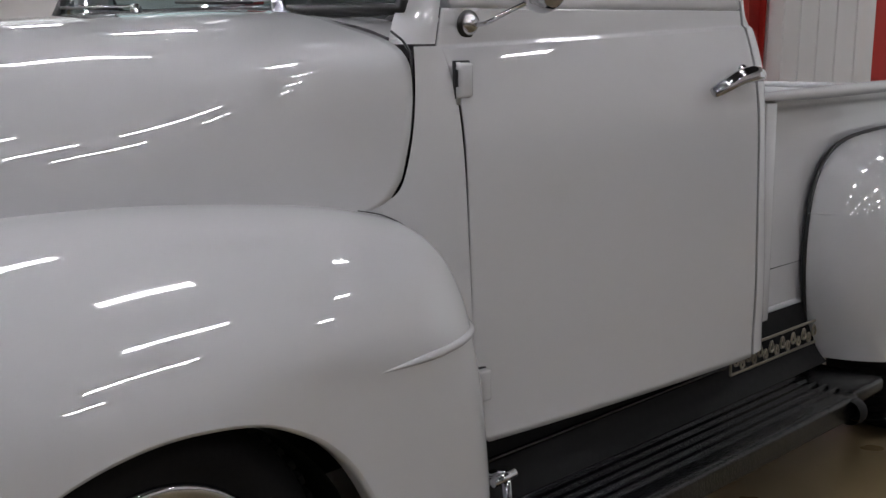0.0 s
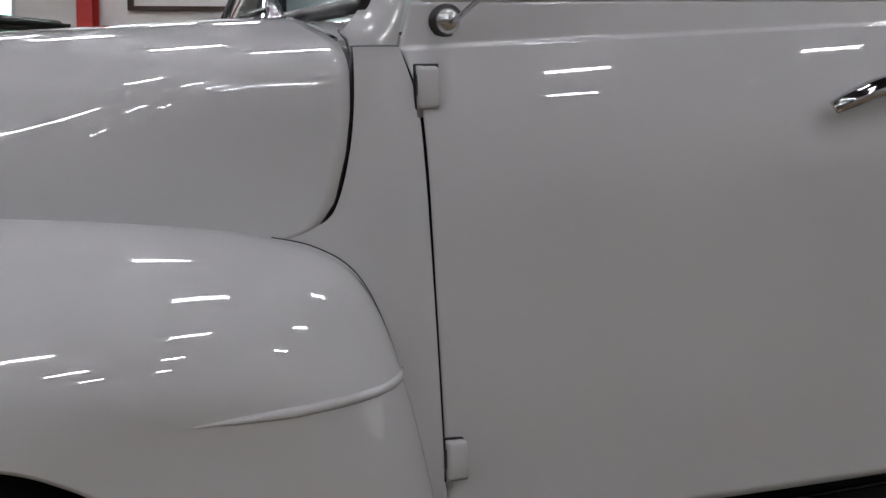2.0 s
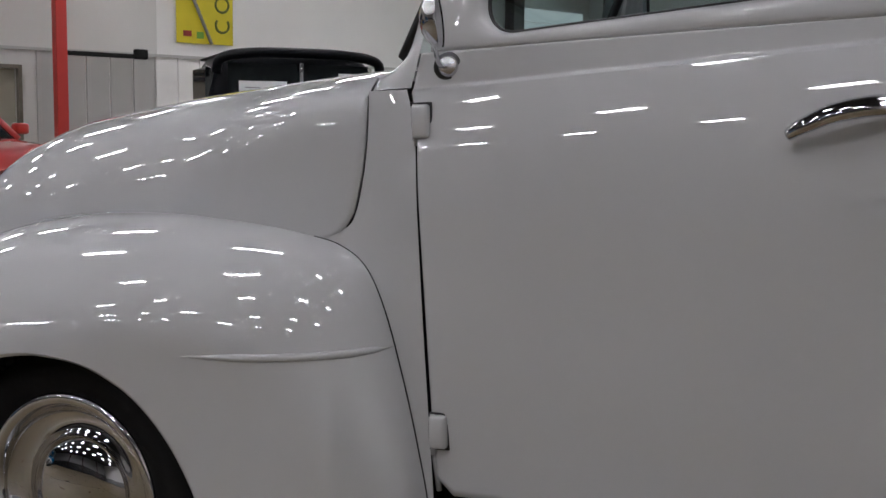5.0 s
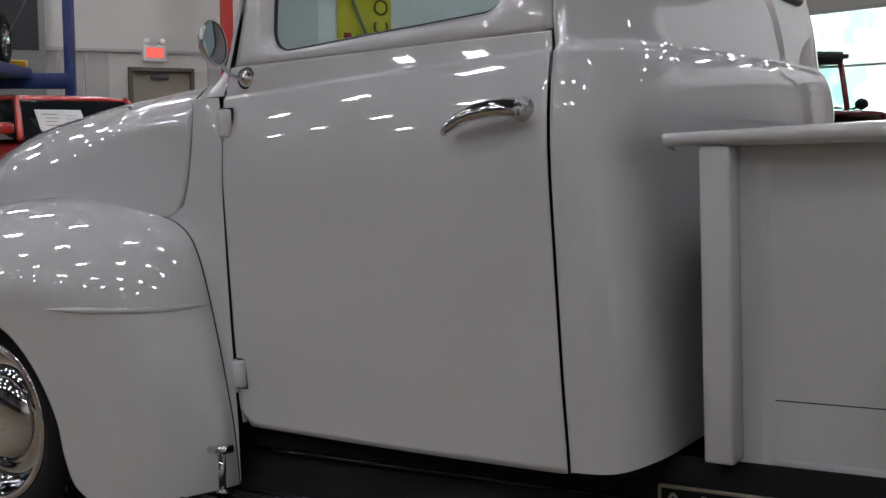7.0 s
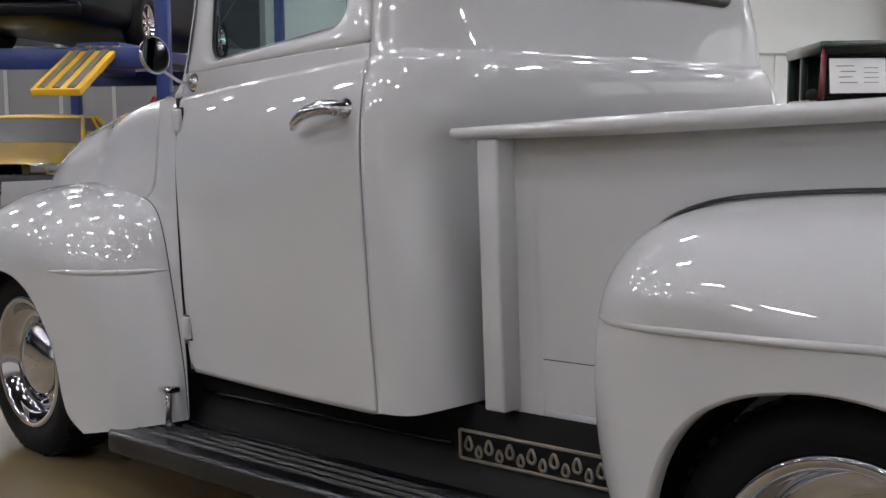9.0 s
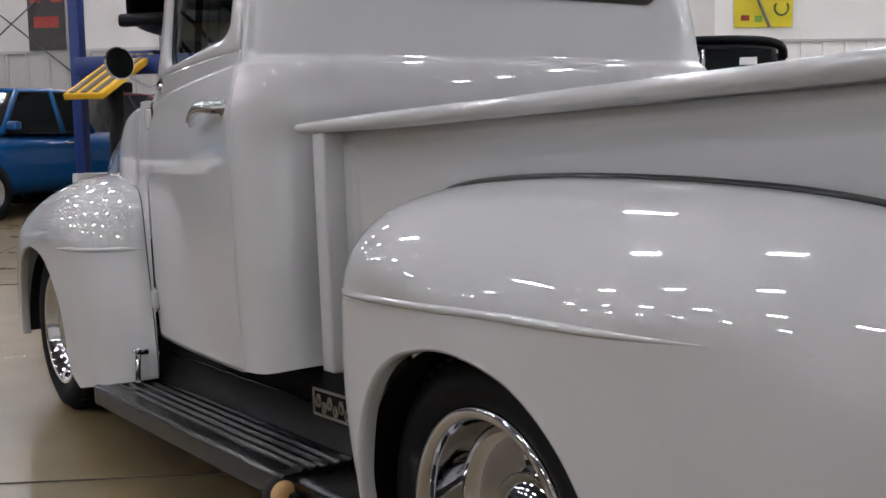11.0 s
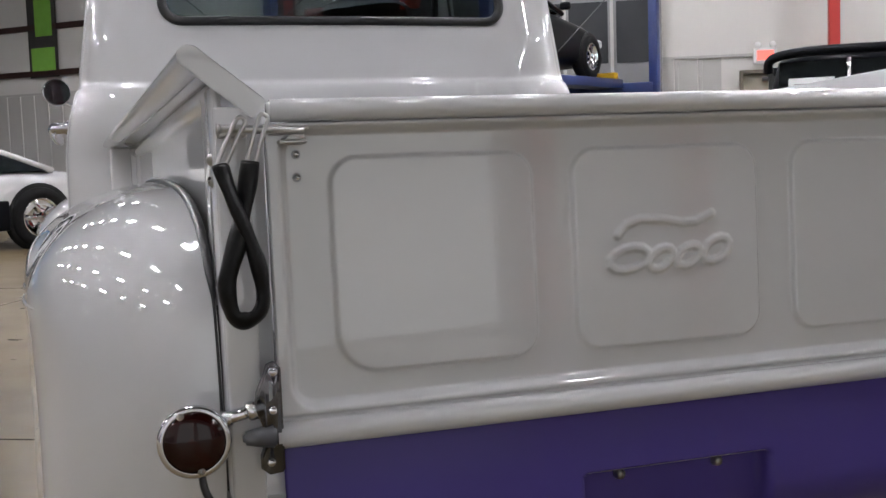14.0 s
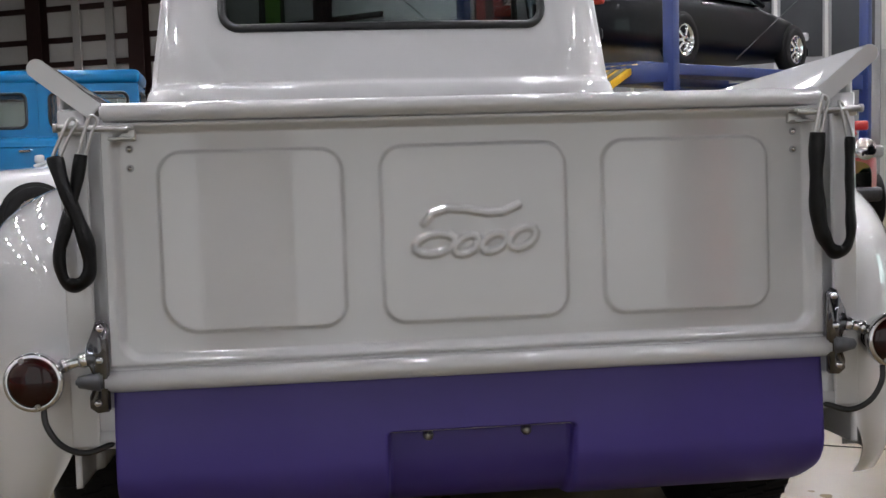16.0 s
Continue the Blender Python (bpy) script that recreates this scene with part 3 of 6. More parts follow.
FB = [(-1.15, 0.30), (-1.20, 0.48), (-1.18, 0.70), (-1.04, 0.865), (-0.78, 0.940), (-0.42, 0.957), (-0.12, 0.936), (0.02, 0.908), (0.100, 0.886), (0.160, 0.842), (0.203, 0.752), (0.240, 0.615), (0.266, 0.49), (0.284, 0.38), (0.292, 0.255)]
FA = [(-0.9, 0.3), (-0.89, 0.4), (-0.84, 0.525), (-0.74, 0.62), (-0.62, 0.672), (-0.49, 0.688), (-0.37, 0.672), (-0.285, 0.635), (-0.23, 0.595), (-0.185, 0.545), (-0.145, 0.48), (-0.115, 0.41), (-0.098, 0.328), (-0.066, 0.255), (0.01, 0.208)]
RB = [(1.86, 0.25), (1.815, 0.38), (1.795, 0.50), (1.795, 0.62), (1.82, 0.745), (1.885, 0.838), (1.99, 0.886), (2.15, 0.905), (2.40, 0.910), (2.70, 0.900), (2.95, 0.880), (3.12, 0.850), (3.24, 0.800), (3.308, 0.735), (3.334, 0.650), (3.338, 0.52), (3.30, 0.35), (3.17, 0.225)]
RA = [(2.01, 0.25), (2.02, 0.34), (2.04, 0.42), (2.075, 0.495), (2.13, 0.555), (2.20, 0.592), (2.28, 0.612), (2.36, 0.620), (2.45, 0.612), (2.54, 0.588), (2.61, 0.550), (2.67, 0.500), (2.715, 0.445), (2.75, 0.385), (2.775, 0.32), (2.79, 0.27), (2.80, 0.235), (2.83, 0.20)]


def front_crease(x, z):
    fade = smooth01((x + 0.32) / 0.14)
    return fade * 0.006 * smooth01((z - 0.672) / 0.05)


def rear_crease(x, z):
    fade = 1 - smooth01((x - 2.95) / 0.25)
    zc = 0.692
    return fade * 0.009 * smooth01((z - zc + 0.03) / 0.055)


front_at, fb, fa = pillow(FB, FA, lambda x, z: (table(((-1.2, 0.50), (-0.8, 0.60), (-0.3, 0.69), (0.03, 0.745)), x) if x < 0.03 else cowl_width(x, z) + 0.003), lambda x: table(((-1.2, 0.90), (-0.95, 0.968), (-0.7, 1.002), (-0.45, 1.014), (-0.2, 1.008), (0.0, 0.990), (0.16, 0.962), (0.30, 0.895)), x), lambda u: 0.30 - 0.14 * smooth01((u - 0.55) / 0.25), front_crease)
rear_at, rb, ra = pillow(RB, RA, lambda x, z: 0.716 + (0.085 * smooth01((0.43 - z) / 0.19) if x > 3 else 0.0), lambda x: table(((1.8, 0.955), (2.05, 0.992), (2.4, 1.0), (2.8, 0.99), (3.1, 0.965), (3.32, 0.93)), x), lambda u: 0.21 + 0.10 * smooth01((u - 0.3) / 0.2) + 0.12 * smooth01((u - 0.6) / 0.2), rear_crease)

def crease_line(at, zc, x0, x1, n=40):
    """Points of the fender at the height zc."""
    cloud = [at(1)(i / 110, j / 120) for i in range(111) for j in range(121)]
    cloud = [p for p in cloud if abs(p.z - zc) < 0.012]
    out = []
    for k in range(n + 1):
        x = x0 + (x1 - x0) * k / n
        near = sorted(cloud, key=lambda p: (p.x - x) ** 2 + (p.z - zc) ** 2)[:4]
        out.append(Vector((x, sum(p.y for p in near) / len(near), zc)))
    for _ in range(3):
        out = [out[0]] + [Vector((q.x, (p.y + q.y + r.y) / 3, zc)) for p, q, r in zip(out, out[1:], out[2:])] + [out[-1]]
    return out


front_line, rear_line = crease_line(front_at, 0.693, -0.20, 0.225), crease_line(rear_at, 0.692, 1.797, 3.10)


def bead(line, sg, swell):
    return sweep([(p.x, sg * (p.y - 0.002), p.z) for p in line], lambda t: 0.0074 * swell(t) + 0.0004, 12, flat=1.0)


for sg in (-1, 1):
    bm = relax(grid(front_at(sg), 110, 100), 40)
    add_lip(bm, front_at(sg), 110, sg)
    ff_ob = part("front_fender", bm, PAINT, truck, "bulging grey-white front fender")
    part("crease_bead", bead(front_line, sg, lambda t: smooth01(t / 0.5) * (1 - smooth01((t - 0.94) / 0.06))), PAINT, ff_ob)
    part("welting", sweep([(p.x, sg * (cowl_width(p.x, p.y) + 0.001), p.y) for p in fb[56:]], 0.0022, 6), SEAL, ff_ob, "dark fender welting")
    bm = relax(grid(rear_at(sg), 110, 110), 30)
    add_lip(bm, rear_at(sg), 110, sg)
    rf = part("rear_fender", bm, PAINT, truck, "bulging grey-white rear fender")
    part("crease_bead", bead(rear_line, sg, lambda t: smooth01(t / 0.03) * (1 - smooth01((t - 0.62) / 0.38))), PAINT, rf)
    part("welting", sweep([(p.x, sg * 0.719, p.y) for p in rb[2:99]], lambda t: 0.0022 + 0.0053 * (1 - smooth01((t - 0.83) / 0.05)), 8), SEAL, rf, "black rubber fender welting")
    # wheel houses
    for cx, cz, r, y0 in ((-0.52, 0.36, 0.40, 0.45), (2.36, 0.28, 0.42, 0.50)):
        liner = grid(lambda u, v: Vector((cx + r * math.cos(math.pi * u), sg * (y0 + (0.93 - y0) * v), max(0.2, cz - 0.05) + 0.93 * r * math.sin(math.pi * u))), 24, 4)
        part("wheel_house", liner, BLACK, truck)
        part("wheel_house_wall", bridge([(cx + r * math.cos(math.pi * k / 24), sg * y0, max(0.2, cz - 0.05) + 0.93 * r * math.sin(math.pi * k / 24)) for k in range(25)], [(cx + r * math.cos(math.pi * k / 24), sg * y0, 0.18) for k in range(25)]), BLACK, truck)

# T-shaped chrome pins where fender and running board meet
for sg in (-1, 1):
    tb = bmesh.new()
    rod(tb, (0.268, sg * 0.872, 0.354), (0.326, sg * 0.876, 0.360), 0.0095)
    rod(tb, (0.306, sg * 0.872, 0.352), (0.308, sg * 0.878, 0.262), 0.0095)
    rod(tb, (0.306, sg * 0.872, 0.258), (0.308, sg * 0.878, 0.248), 0.017)
    rod(tb, (0.302, sg * 0.838, 0.352), (0.302, sg * 0.880, 0.356), 0.012)
    part("fender_pin", tb, CHROME, truck, "T-shaped chrome pin")


# ---------- running boards ----------
for sg in (-1, 1):
    def board(u, v):
        x = 0.10 + 1.53 * u
        y0, y1 = 0.70, 0.965
        edge = 0.05 * (1 - math.sqrt(1 - max(0.0, 1 - (x - 0.10) / 0.06) ** 2))
        t = v
        if t < 0.72:
            f = t / 0.72
            y = y0 + (y1 - edge - y0) * f
            z = 0.243 - 0.006 * f
            for c in (0.34, 0.46, 0.58, 0.70, 0.82):
                z += 0.007 * math.exp(-((f - c) / 0.022) ** 4)
        else:
            a = (t - 0.72) / 0.28
            y = y1 - edge + 0.016 * math.sin(min(1, a * 2) * math.pi / 2)
            z = 0.237 - 0.016 * (1 - math.cos(min(1, a * 2) * math.pi / 2)) - 0.045 * max(0, a - 0.5) * 2
        return Vector((x, sg * y, z))

    rb_ob = part("running_board", grid(lambda u, v: board(u ** 1.6, v), 44, 110), BOARD, truck, "black ribbed running board", thick=0.004)
    for end in (0, 1):
        cap = bmesh.new()
        fr = [board(end, k / 60) for k in range(61)]
        for a, b in zip(fr, fr[1:]):
            cap.faces.new([cap.verts.new(p) for p in (a, b, Vector((b.x, b.y, 0.175)), Vector((a.x, a.y, 0.175)))])
        part("end_cap", cap, BOARD, rb_ob)
    # lower bracket that carries the board on to the rear fender
    part("board_bracket", boxed((1.745, sg * 0.84, 0.205), (0.25, 0.22, 0.05), 0.015), BOARD, rb_ob)
    # splash apron between board and cab
    part("splash_apron", grid(lambda u, v: Vector((0.12 + 1.72 * u, sg * (0.745 - 0.03 * v + 0.04 * (1 - v) ** 6), 0.246 + 0.18 * v)), 10, 12), BLACK, truck, "black splash apron")
    part("sill_strip", sweep([(0.30 + 1.03 * k / 10, sg * 0.752, 0.335) for k in range(11)], 0.006, 8), BOARD, truck)
    # cut-out trim plate under the bed front
    trim = bmesh.new()
    x0, x1, zt, zb = 1.352, 1.83, 0.370, 0.304
    for c, s in ((((x0 + x1) / 2, sg * 0.748, zt), (x1 - x0, 0.006, 0.007)), (((x0 + x1) / 2, sg * 0.748, zb), (x1 - x0, 0.006, 0.007)), ((x0, sg * 0.748, (zt + zb) / 2), (0.006, 0.006, zt - zb))):
        box(trim, c, s, 0.0015)
    trim_ob = part("trim_plate", trim, CREAM, truck, "bronze trim plate with teardrop cut-outs")
    n = 15
    for k in range(n):
        cx = x0 + 0.028 + (x1 - x0 - 0.04) * k / (n - 1)
        up = k % 2 == 0
        big = 0.92 if up else 0.78
        drop = []
        for a in range(14):
            an = 2 * math.pi * a / 14
            stretch = 1.0 if math.sin(an) < 0 else 1.9
            drop.append((cx + 0.0115 * big * math.cos(an) * (1 - 0.35 * max(0, math.sin(an))), sg * 0.749, (0.336 if up else 0.322) + 0.0115 * big * stretch * math.sin(an)))
        part("teardrop", sweep(drop, 0.0034, 6, True), CREAM, trim_ob)
    # round clearance lamp at the board's rear end
    seat = TRUCK.inverted() @ Vector((1.665, sg * 0.975, 0.234))
    lamp = lathe([(0.0, 0.0), (0.034, 0.0), (0.038, 0.008), (0.037, 0.03), (0.034, 0.044)], 28, Matrix.Translation(seat) @ pose(0, 0, 0, 0, -90))
    lamp_ob = part("clearance_lamp", lamp, BLACK, truck, "round amber clearance lamp")
    part("lens", lathe([(0.0, 0.016), (0.018, 0.014), (0.030, 0.006), (0.033, -0.001)], 28, Matrix.Translation(seat) @ pose(0, 0, 0, 0, 90)), AMBER, lamp_ob, "amber lens")
    part("lamp_bracket", box(bmesh.new(), seat + Vector((0.0, -sg * 0.06, -0.012)), (0.05, 0.11, 0.03), 0.008), BLACK, lamp_ob)
    part("bracket_bolt", lathe([(0.0, 0.012), (0.010, 0.010), (0.014, 0.0)], 16, Matrix.Translation((1.874, sg * 0.86, 0.215)) @ pose(0, 0, 0, 0, 90)), CHROME, lamp_ob)


# ---------- cargo bed ----------
BX0, BX1 = 1.475, 3.375
for sg in (-1, 1):
    def panel(u, v):
        x = BX0 + (BX1 - BX0) * u
        z = 0.338 + (1.029 - 0.338) * v
        y = 0.711
        # the field inside the stakes is pressed in a little
        inset = smooth01((x - 1.556) / 0.008) * (1 - smooth01((x - 3.22) / 0.02)) * (1 - smooth01((z - 0.992) / 0.02))
        return Vector((x, sg * (y - 0.012 * inset), z))

    side_ob = part("bed_side", grid(panel, 240, 120), PAINT, truck, "pressed grey-white cargo bed side", thick=0.01)
    part("lap_seam", boxed((1.71, sg * 0.6988, 0.547), (0.30, 0.0012, 0.0022)), SEAL, side_ob)
    # flared rail: a sheet that leans outwards, its outer edge rolled under, closed by flat caps
    def rail_frame(u):
        f = min(1.0, u * 5)
        a, b = Vector((0, 0.722 - 0.070 * f, 1.034 - 0.046 * f)), Vector((0, 0.770 - 0.028 * u, 1.046 + 0.002 * u + 0.012 * u * u))
        d = (b - a).normalized()
        return 1.385 + 2.0 * u, a, b, d, Vector((0, -d.z, d.y)), 0.0110 + 0.0055 * f

    def rail(u, v):
        x, a, b, d, nrm, r = rail_frame(u)
        t = v * 4
        if t < 1:
            p = a.lerp(b, t) + nrm * r
        elif t < 2:
            an = (t - 1) * math.pi
            p = b + (nrm * math.cos(an) + d * math.sin(an)) * r
        elif t < 3:
            an = (t - 2) * math.pi * 0.75
            p = b - d * 0.012 + (-nrm * math.cos(an) - d * math.sin(an)) * r * 0.98
        else:
            p = (b - d * 0.030 + nrm * (r - 0.007)).lerp(a + nrm * (r - 0.006), t - 3)
        return Vector((x, sg * p.y, p.z))

    rail_ob = part("rail", grid(rail, 20, 64), PAINT, side_ob, "flared rolled bed rail")
    es = rail_ob.modifiers.new("edges", "EDGE_SPLIT")
    es.split_angle = radians(60)
    for u, out in ((0.0, -1), (1.0, 1)):
        x, a, b, d, nrm, r = rail_frame(u)
        rim = [a - d * 0.004 + nrm * r] + [b + (nrm * math.cos(k * math.pi / 16) + d * math.sin(k * math.pi / 16)) * r for k in range(17)] + [a - d * 0.004 - nrm * r]
        cap = bmesh.new()
        face = cap.faces.new([cap.verts.new((x, sg * p.y, p.z)) for p in rim])
        wall_of_cap = bmesh.ops.extrude_face_region(cap, geom=[face])
        bmesh.ops.translate(cap, verts=[v for v in wall_of_cap["geom"] if isinstance(v, bmesh.types.BMVert)], vec=(-out * 0.008, 0, 0))
        bmesh.ops.bevel(cap, geom=[e for e in cap.edges if e.calc_face_angle(0) > 1.2], offset=0.0016, segments=2, affect="EDGES")
        cap_ob = part("rail_cap", cap, PAINT, side_ob, "flat end cap of the bed rail")
        es = cap_ob.modifiers.new("edges", "EDGE_SPLIT")
        es.split_angle = radians(50)
    for x0, x1, ztop in ((1.450, 1.510, 1.030), (3.300, 3.376, 1.022)):
        yo = 0.768 if x0 < 2 else 0.714
        stake = box(bmesh.new(), ((x0 + x1) / 2, sg * (0.70 + yo) / 2, (0.43 + ztop) / 2), (x1 - x0, yo - 0.70, ztop - 0.43), 0.007)
        part("stake", stake, PAINT, side_ob, "square stake pocket")
    for z in (0.918, 0.888):
        part("bolt", lathe([(0.0, 0.008), (0.006, 0.006), (0.010, 0.0)], 12, Matrix.Translation((3.346, sg * 0.714, z)) @ pose(0, 0, 0, 90 if sg < 0 else -90)), BOLT, side_ob)
    # rear-facing bolts beside the gate
    part("rear_flange", boxed((3.377, sg * 0.6895, 0.70), (0.012, 0.047, 0.58), 0.004), PAINT, side_ob)
    part("gate_jamb", boxed((3.345, sg * 0.668, 0.70), (0.006, 0.056, 0.56), 0.001), PAINT, side_ob)
    part("corner_foot", boxed((3.366, sg * 0.672, 0.438), (0.010, 0.080, 0.07), 0.003), PAINT, side_ob)

part("bed_front", boxed((1.490, 0, 0.70), (0.02, 1.40, 0.62), 0.004), PAINT, truck)
# black sheet over the painted bed front, for the deep gap's shade
part("bed_gap_shade", boxed((1.472, 0, 0.68), (0.008, 1.44, 0.66), 0.002), BLACK, truck, "black sheet for the shade between cab and bed")
part("bed_floor", boxed((2.43, 0, 0.42), (1.90, 1.40, 0.03)), PAINT, truck)
part("frame", boxed((0.95, 0, 0.33), (4.2, 0.9, 0.10)), BLACK, truck)

# ---------- tailgate ----------
GY, GZ0, GZ1 = 0.642, 0.535, 0.965


def softrect(y, z, cy, cz, hy, hz, r, edge):
    d = math.hypot(max(abs(y - cy) - hy + r, 0), max(abs(z - cz) - hz + r, 0)) - r
    if abs(y - cy) < hy - r or abs(z - cz) < hz - r:
        d = max(abs(y - cy) - hy, abs(z - cz) - hz)
    return 1 - smooth01(d / edge + 0.5)


def stroke(y, z, pts, r):
    best = 9.0
    for (a, b), (c, d) in zip(pts, pts[1:]):
        t = max(0, min(1, ((y - a) * (c - a) + (z - b) * (d - b)) / ((c - a) ** 2 + (d - b) ** 2)))
        best = min(best, math.hypot(y - a - t * (c - a), z - b - t * (d - b)))
    return 1 - smooth01((best - r * 0.25) / (r * 0.85))


# a plain raised emblem: one long wavy bar over a row of slanting ovals
EMBLEM = [[(-0.092, 0.776), (-0.078, 0.792), (-0.052, 0.800), (-0.015, 0.798), (0.022, 0.790), (0.050, 0.791), (0.078, 0.803)]]
for cy, cz, ra, rb in ((-0.074, 0.738, 0.034, 0.018), (-0.017, 0.735, 0.020, 0.017), (0.033, 0.737, 0.020, 0.016), (0.085, 0.744, 0.022, 0.019)):
    EMBLEM.append([(cy + ra * math.cos(k * math.pi / 6) + 0.5 * rb * math.sin(k * math.pi / 6), cz + rb * math.sin(k * math.pi / 6)) for k in range(13)])
PANELS = ((-0.392, 0.158), (0.0, 0.166), (0.390, 0.155))


def gate_at(u, v):
    y = -GY + 2 * GY * u
    z = GZ0 + (GZ1 - GZ0) * v
    x = 3.388
    # recessed field with a wide radius along its edges
    field = softrect(y, z, 0, 0.757, GY - 0.022, 0.197, 0.034, 0.015)
    x -= 0.019 * field
    x -= 0.006 * math.exp(-((z - 0.5445) / 0.003) ** 2)
    for c, hwid in PANELS:
        x += 0.0075 * softrect(y, z, c, 0.757, hwid, 0.157, 0.062 if c < -0.1 and y < c and z < 0.757 else 0.040, 0.0085)
    if abs(y) < 0.14 and 0.70 < z < 0.82:
        x += 0.0048 * max(stroke(y, z, s, 0.0085) for s in EMBLEM)
    return Vector((x, y, z))


gate = part("tailgate", grid(gate_at, 560, 270), PAINT, truck, "grey-white tailgate with three raised panels", thick=0.02)
for z, r in ((0.983, 0.0160), (0.5225, 0.0188)):
    n = 0.655 if z < 0.54 else 0.64
    bar = bmesh.new()
    rod(bar, (3.389, -n, z), (3.389, n, z), r, 28)
    bmesh.ops.bevel(bar, geom=[e for e in bar.edges if len(e.link_faces) == 2 and e.calc_face_angle(0) > 1.2], offset=0.005, segments=3, affect="EDGES")
    part("rolled_edge", bar, PAINT, gate, "rolled edge of the tailgate")
for sg in (-1, 1):
    for z in (0.921, 0.888):
        part("bolt", lathe([(0.0, 0.009), (0.0035, 0.0075), (0.0055, 0.003), (0.007, 0.0)], 14, Matrix.Translation((3.3692, sg * 0.597, z)) @ pose(0, 0, 0, 0, 90)), CHROME, gate)
    latch = bmesh.new()
    rod(latch, (3.408, sg * 0.708, 0.958), (3.408, sg * 0.592, 0.953), 0.0058, 12)
    rod(latch, (3.408, sg * 0.714, 0.958), (3.408, sg * 0.708, 0.958), 0.0075, 12)
    latch_ob = part("gate_latch", latch, STEEL, gate, "galvanised tailgate latch")
    lug = bmesh.new()
    box(lug, (3.386, sg * 0.607, 0.957), (0.040, 0.046, 0.006), 0.002)
    box(lug, (3.386, sg * 0.607, 0.938), (0.036, 0.040, 0.006), 0.002)
    box(lug, (3.374, sg * 0.607, 0.947), (0.012, 0.044, 0.022), 0.002)
    part("latch_lug", lug, STEEL, latch_ob, "folded steel lug on the gate")
    part("latch_plate", boxed((3.390, sg * 0.690, 0.955), (0.016, 0.040, 0.018), 0.003), STEEL, latch_ob)
    # lower hinge: polished ear with three bolts and a pointed dark boss on the roll
    ear = bmesh.new()
    rim = [(0.642, 0.474), (0.642, 0.622), (0.652, 0.632), (0.662, 0.628), (0.669, 0.610), (0.678, 0.590), (0.682, 0.566), (0.672, 0.545), (0.668, 0.520), (0.676, 0.500), (0.676, 0.482), (0.664, 0.472)]
    lid = ear.faces.new([ear.verts.new((3.394, sg * y, z)) for y, z in rim])
    grown = bmesh.ops.extrude_face_region(ear, geom=[lid])
    bmesh.ops.translate(ear, verts=[v for v in grown["geom"] if isinstance(v, bmesh.types.BMVert)], vec=(0.012, 0, 0))
    bmesh.ops.bevel(ear, geom=[e for e in ear.edges if e.calc_face_angle(0) > 1.2], offset=0.003, segments=3, affect="EDGES")
    ear_ob = part("gate_hinge", ear, DARKCHROME, truck, "polished dark steel tailgate hinge")
    boss = bmesh.new()
    bmesh.ops.create_cone(boss, cap_ends=True, segments=24, radius1=0.019, radius2=0.009, depth=0.046, matrix=Matrix.Translation((3.398, sg * 0.676, 0.526)) @ pose(0, 0, 0, 90 if sg < 0 else -90))
    bmesh.ops.bevel(boss, geom=[e for e in boss.edges if e.calc_face_angle(0) > 1.0], offset=0.004, segments=3, affect="EDGES")
    part("boss", boss, SLATE, ear_ob, "dark grey pointed boss")
    for y, z in ((0.654, 0.617), (0.657, 0.563), (0.662, 0.490)):
        part("bolt", lathe([(0.0, 0.008), (0.004, 0.0072), (0.0065, 0.004), (0.0075, 0.0)], 14, Matrix.Translation((3.405, sg * y, z)) @ pose(0, 0, 0, 0, 90)), CHROME, ear_ob)

# chains in black sleeves
def sleeve(points, sg):
    body = sweep(curve_points(points, 60), lambda t: 0.0145 + 0.0022 * math.sin(37 * t) * math.sin(11 * t), 12, flat=0.62)
    return part("chain_sleeve", body, HOSE, truck, "black sleeved tailgate chain, hanging in a loop")


loop_l = sleeve([(x - 0.012, y - 0.008, z) for x, y, z in ((3.425, -0.662, 0.912), (3.428, -0.672, 0.86), (3.434, -0.688, 0.80), (3.430, -0.704, 0.745), (3.430, -0.697, 0.702), (3.432, -0.676, 0.694), (3.430, -0.657, 0.712), (3.430, -0.657, 0.755), (3.436, -0.672, 0.81), (3.436, -0.692, 0.865), (3.428, -0.704, 0.908))], -1)
loop_r = sleeve([(x, y - 0.018, z) for x, y, z in ((3.425, 0.638, 0.915), (3.425, 0.634, 0.85), (3.425, 0.636, 0.77), (3.427, 0.646, 0.725), (3.428, 0.664, 0.700), (3.427, 0.684, 0.702), (3.424, 0.698, 0.728), (3.420, 0.700, 0.78), (3.415, 0.702, 0.85), (3.412, 0.706, 0.905))], 1)
for lp, ends in ((loop_l, ((3.413, -0.670, 0.908, -0.652), (3.416, -0.712, 0.904, -0.684))), (loop_r, ((3.425, 0.620, 0.912, 0.632), (3.412, 0.688, 0.902, 0.668)))):
    for x, y, z, ytop in ends:
        hook = [(x, y - 0.006, z), (x, (y - 0.006) * 0.4 + ytop * 0.6, z + 0.045), (x - 0.002, ytop, z + 0.068), (x - 0.004, ytop + 0.010, z + 0.062), (x, (y + 0.006) * 0.4 + (ytop + 0.010) * 0.6, z + 0.04), (x, y + 0.006, z)]
        part("hook", sweep(curve_points(hook, 30), 0.0031, 8), STEEL, lp, "steel spring hook")

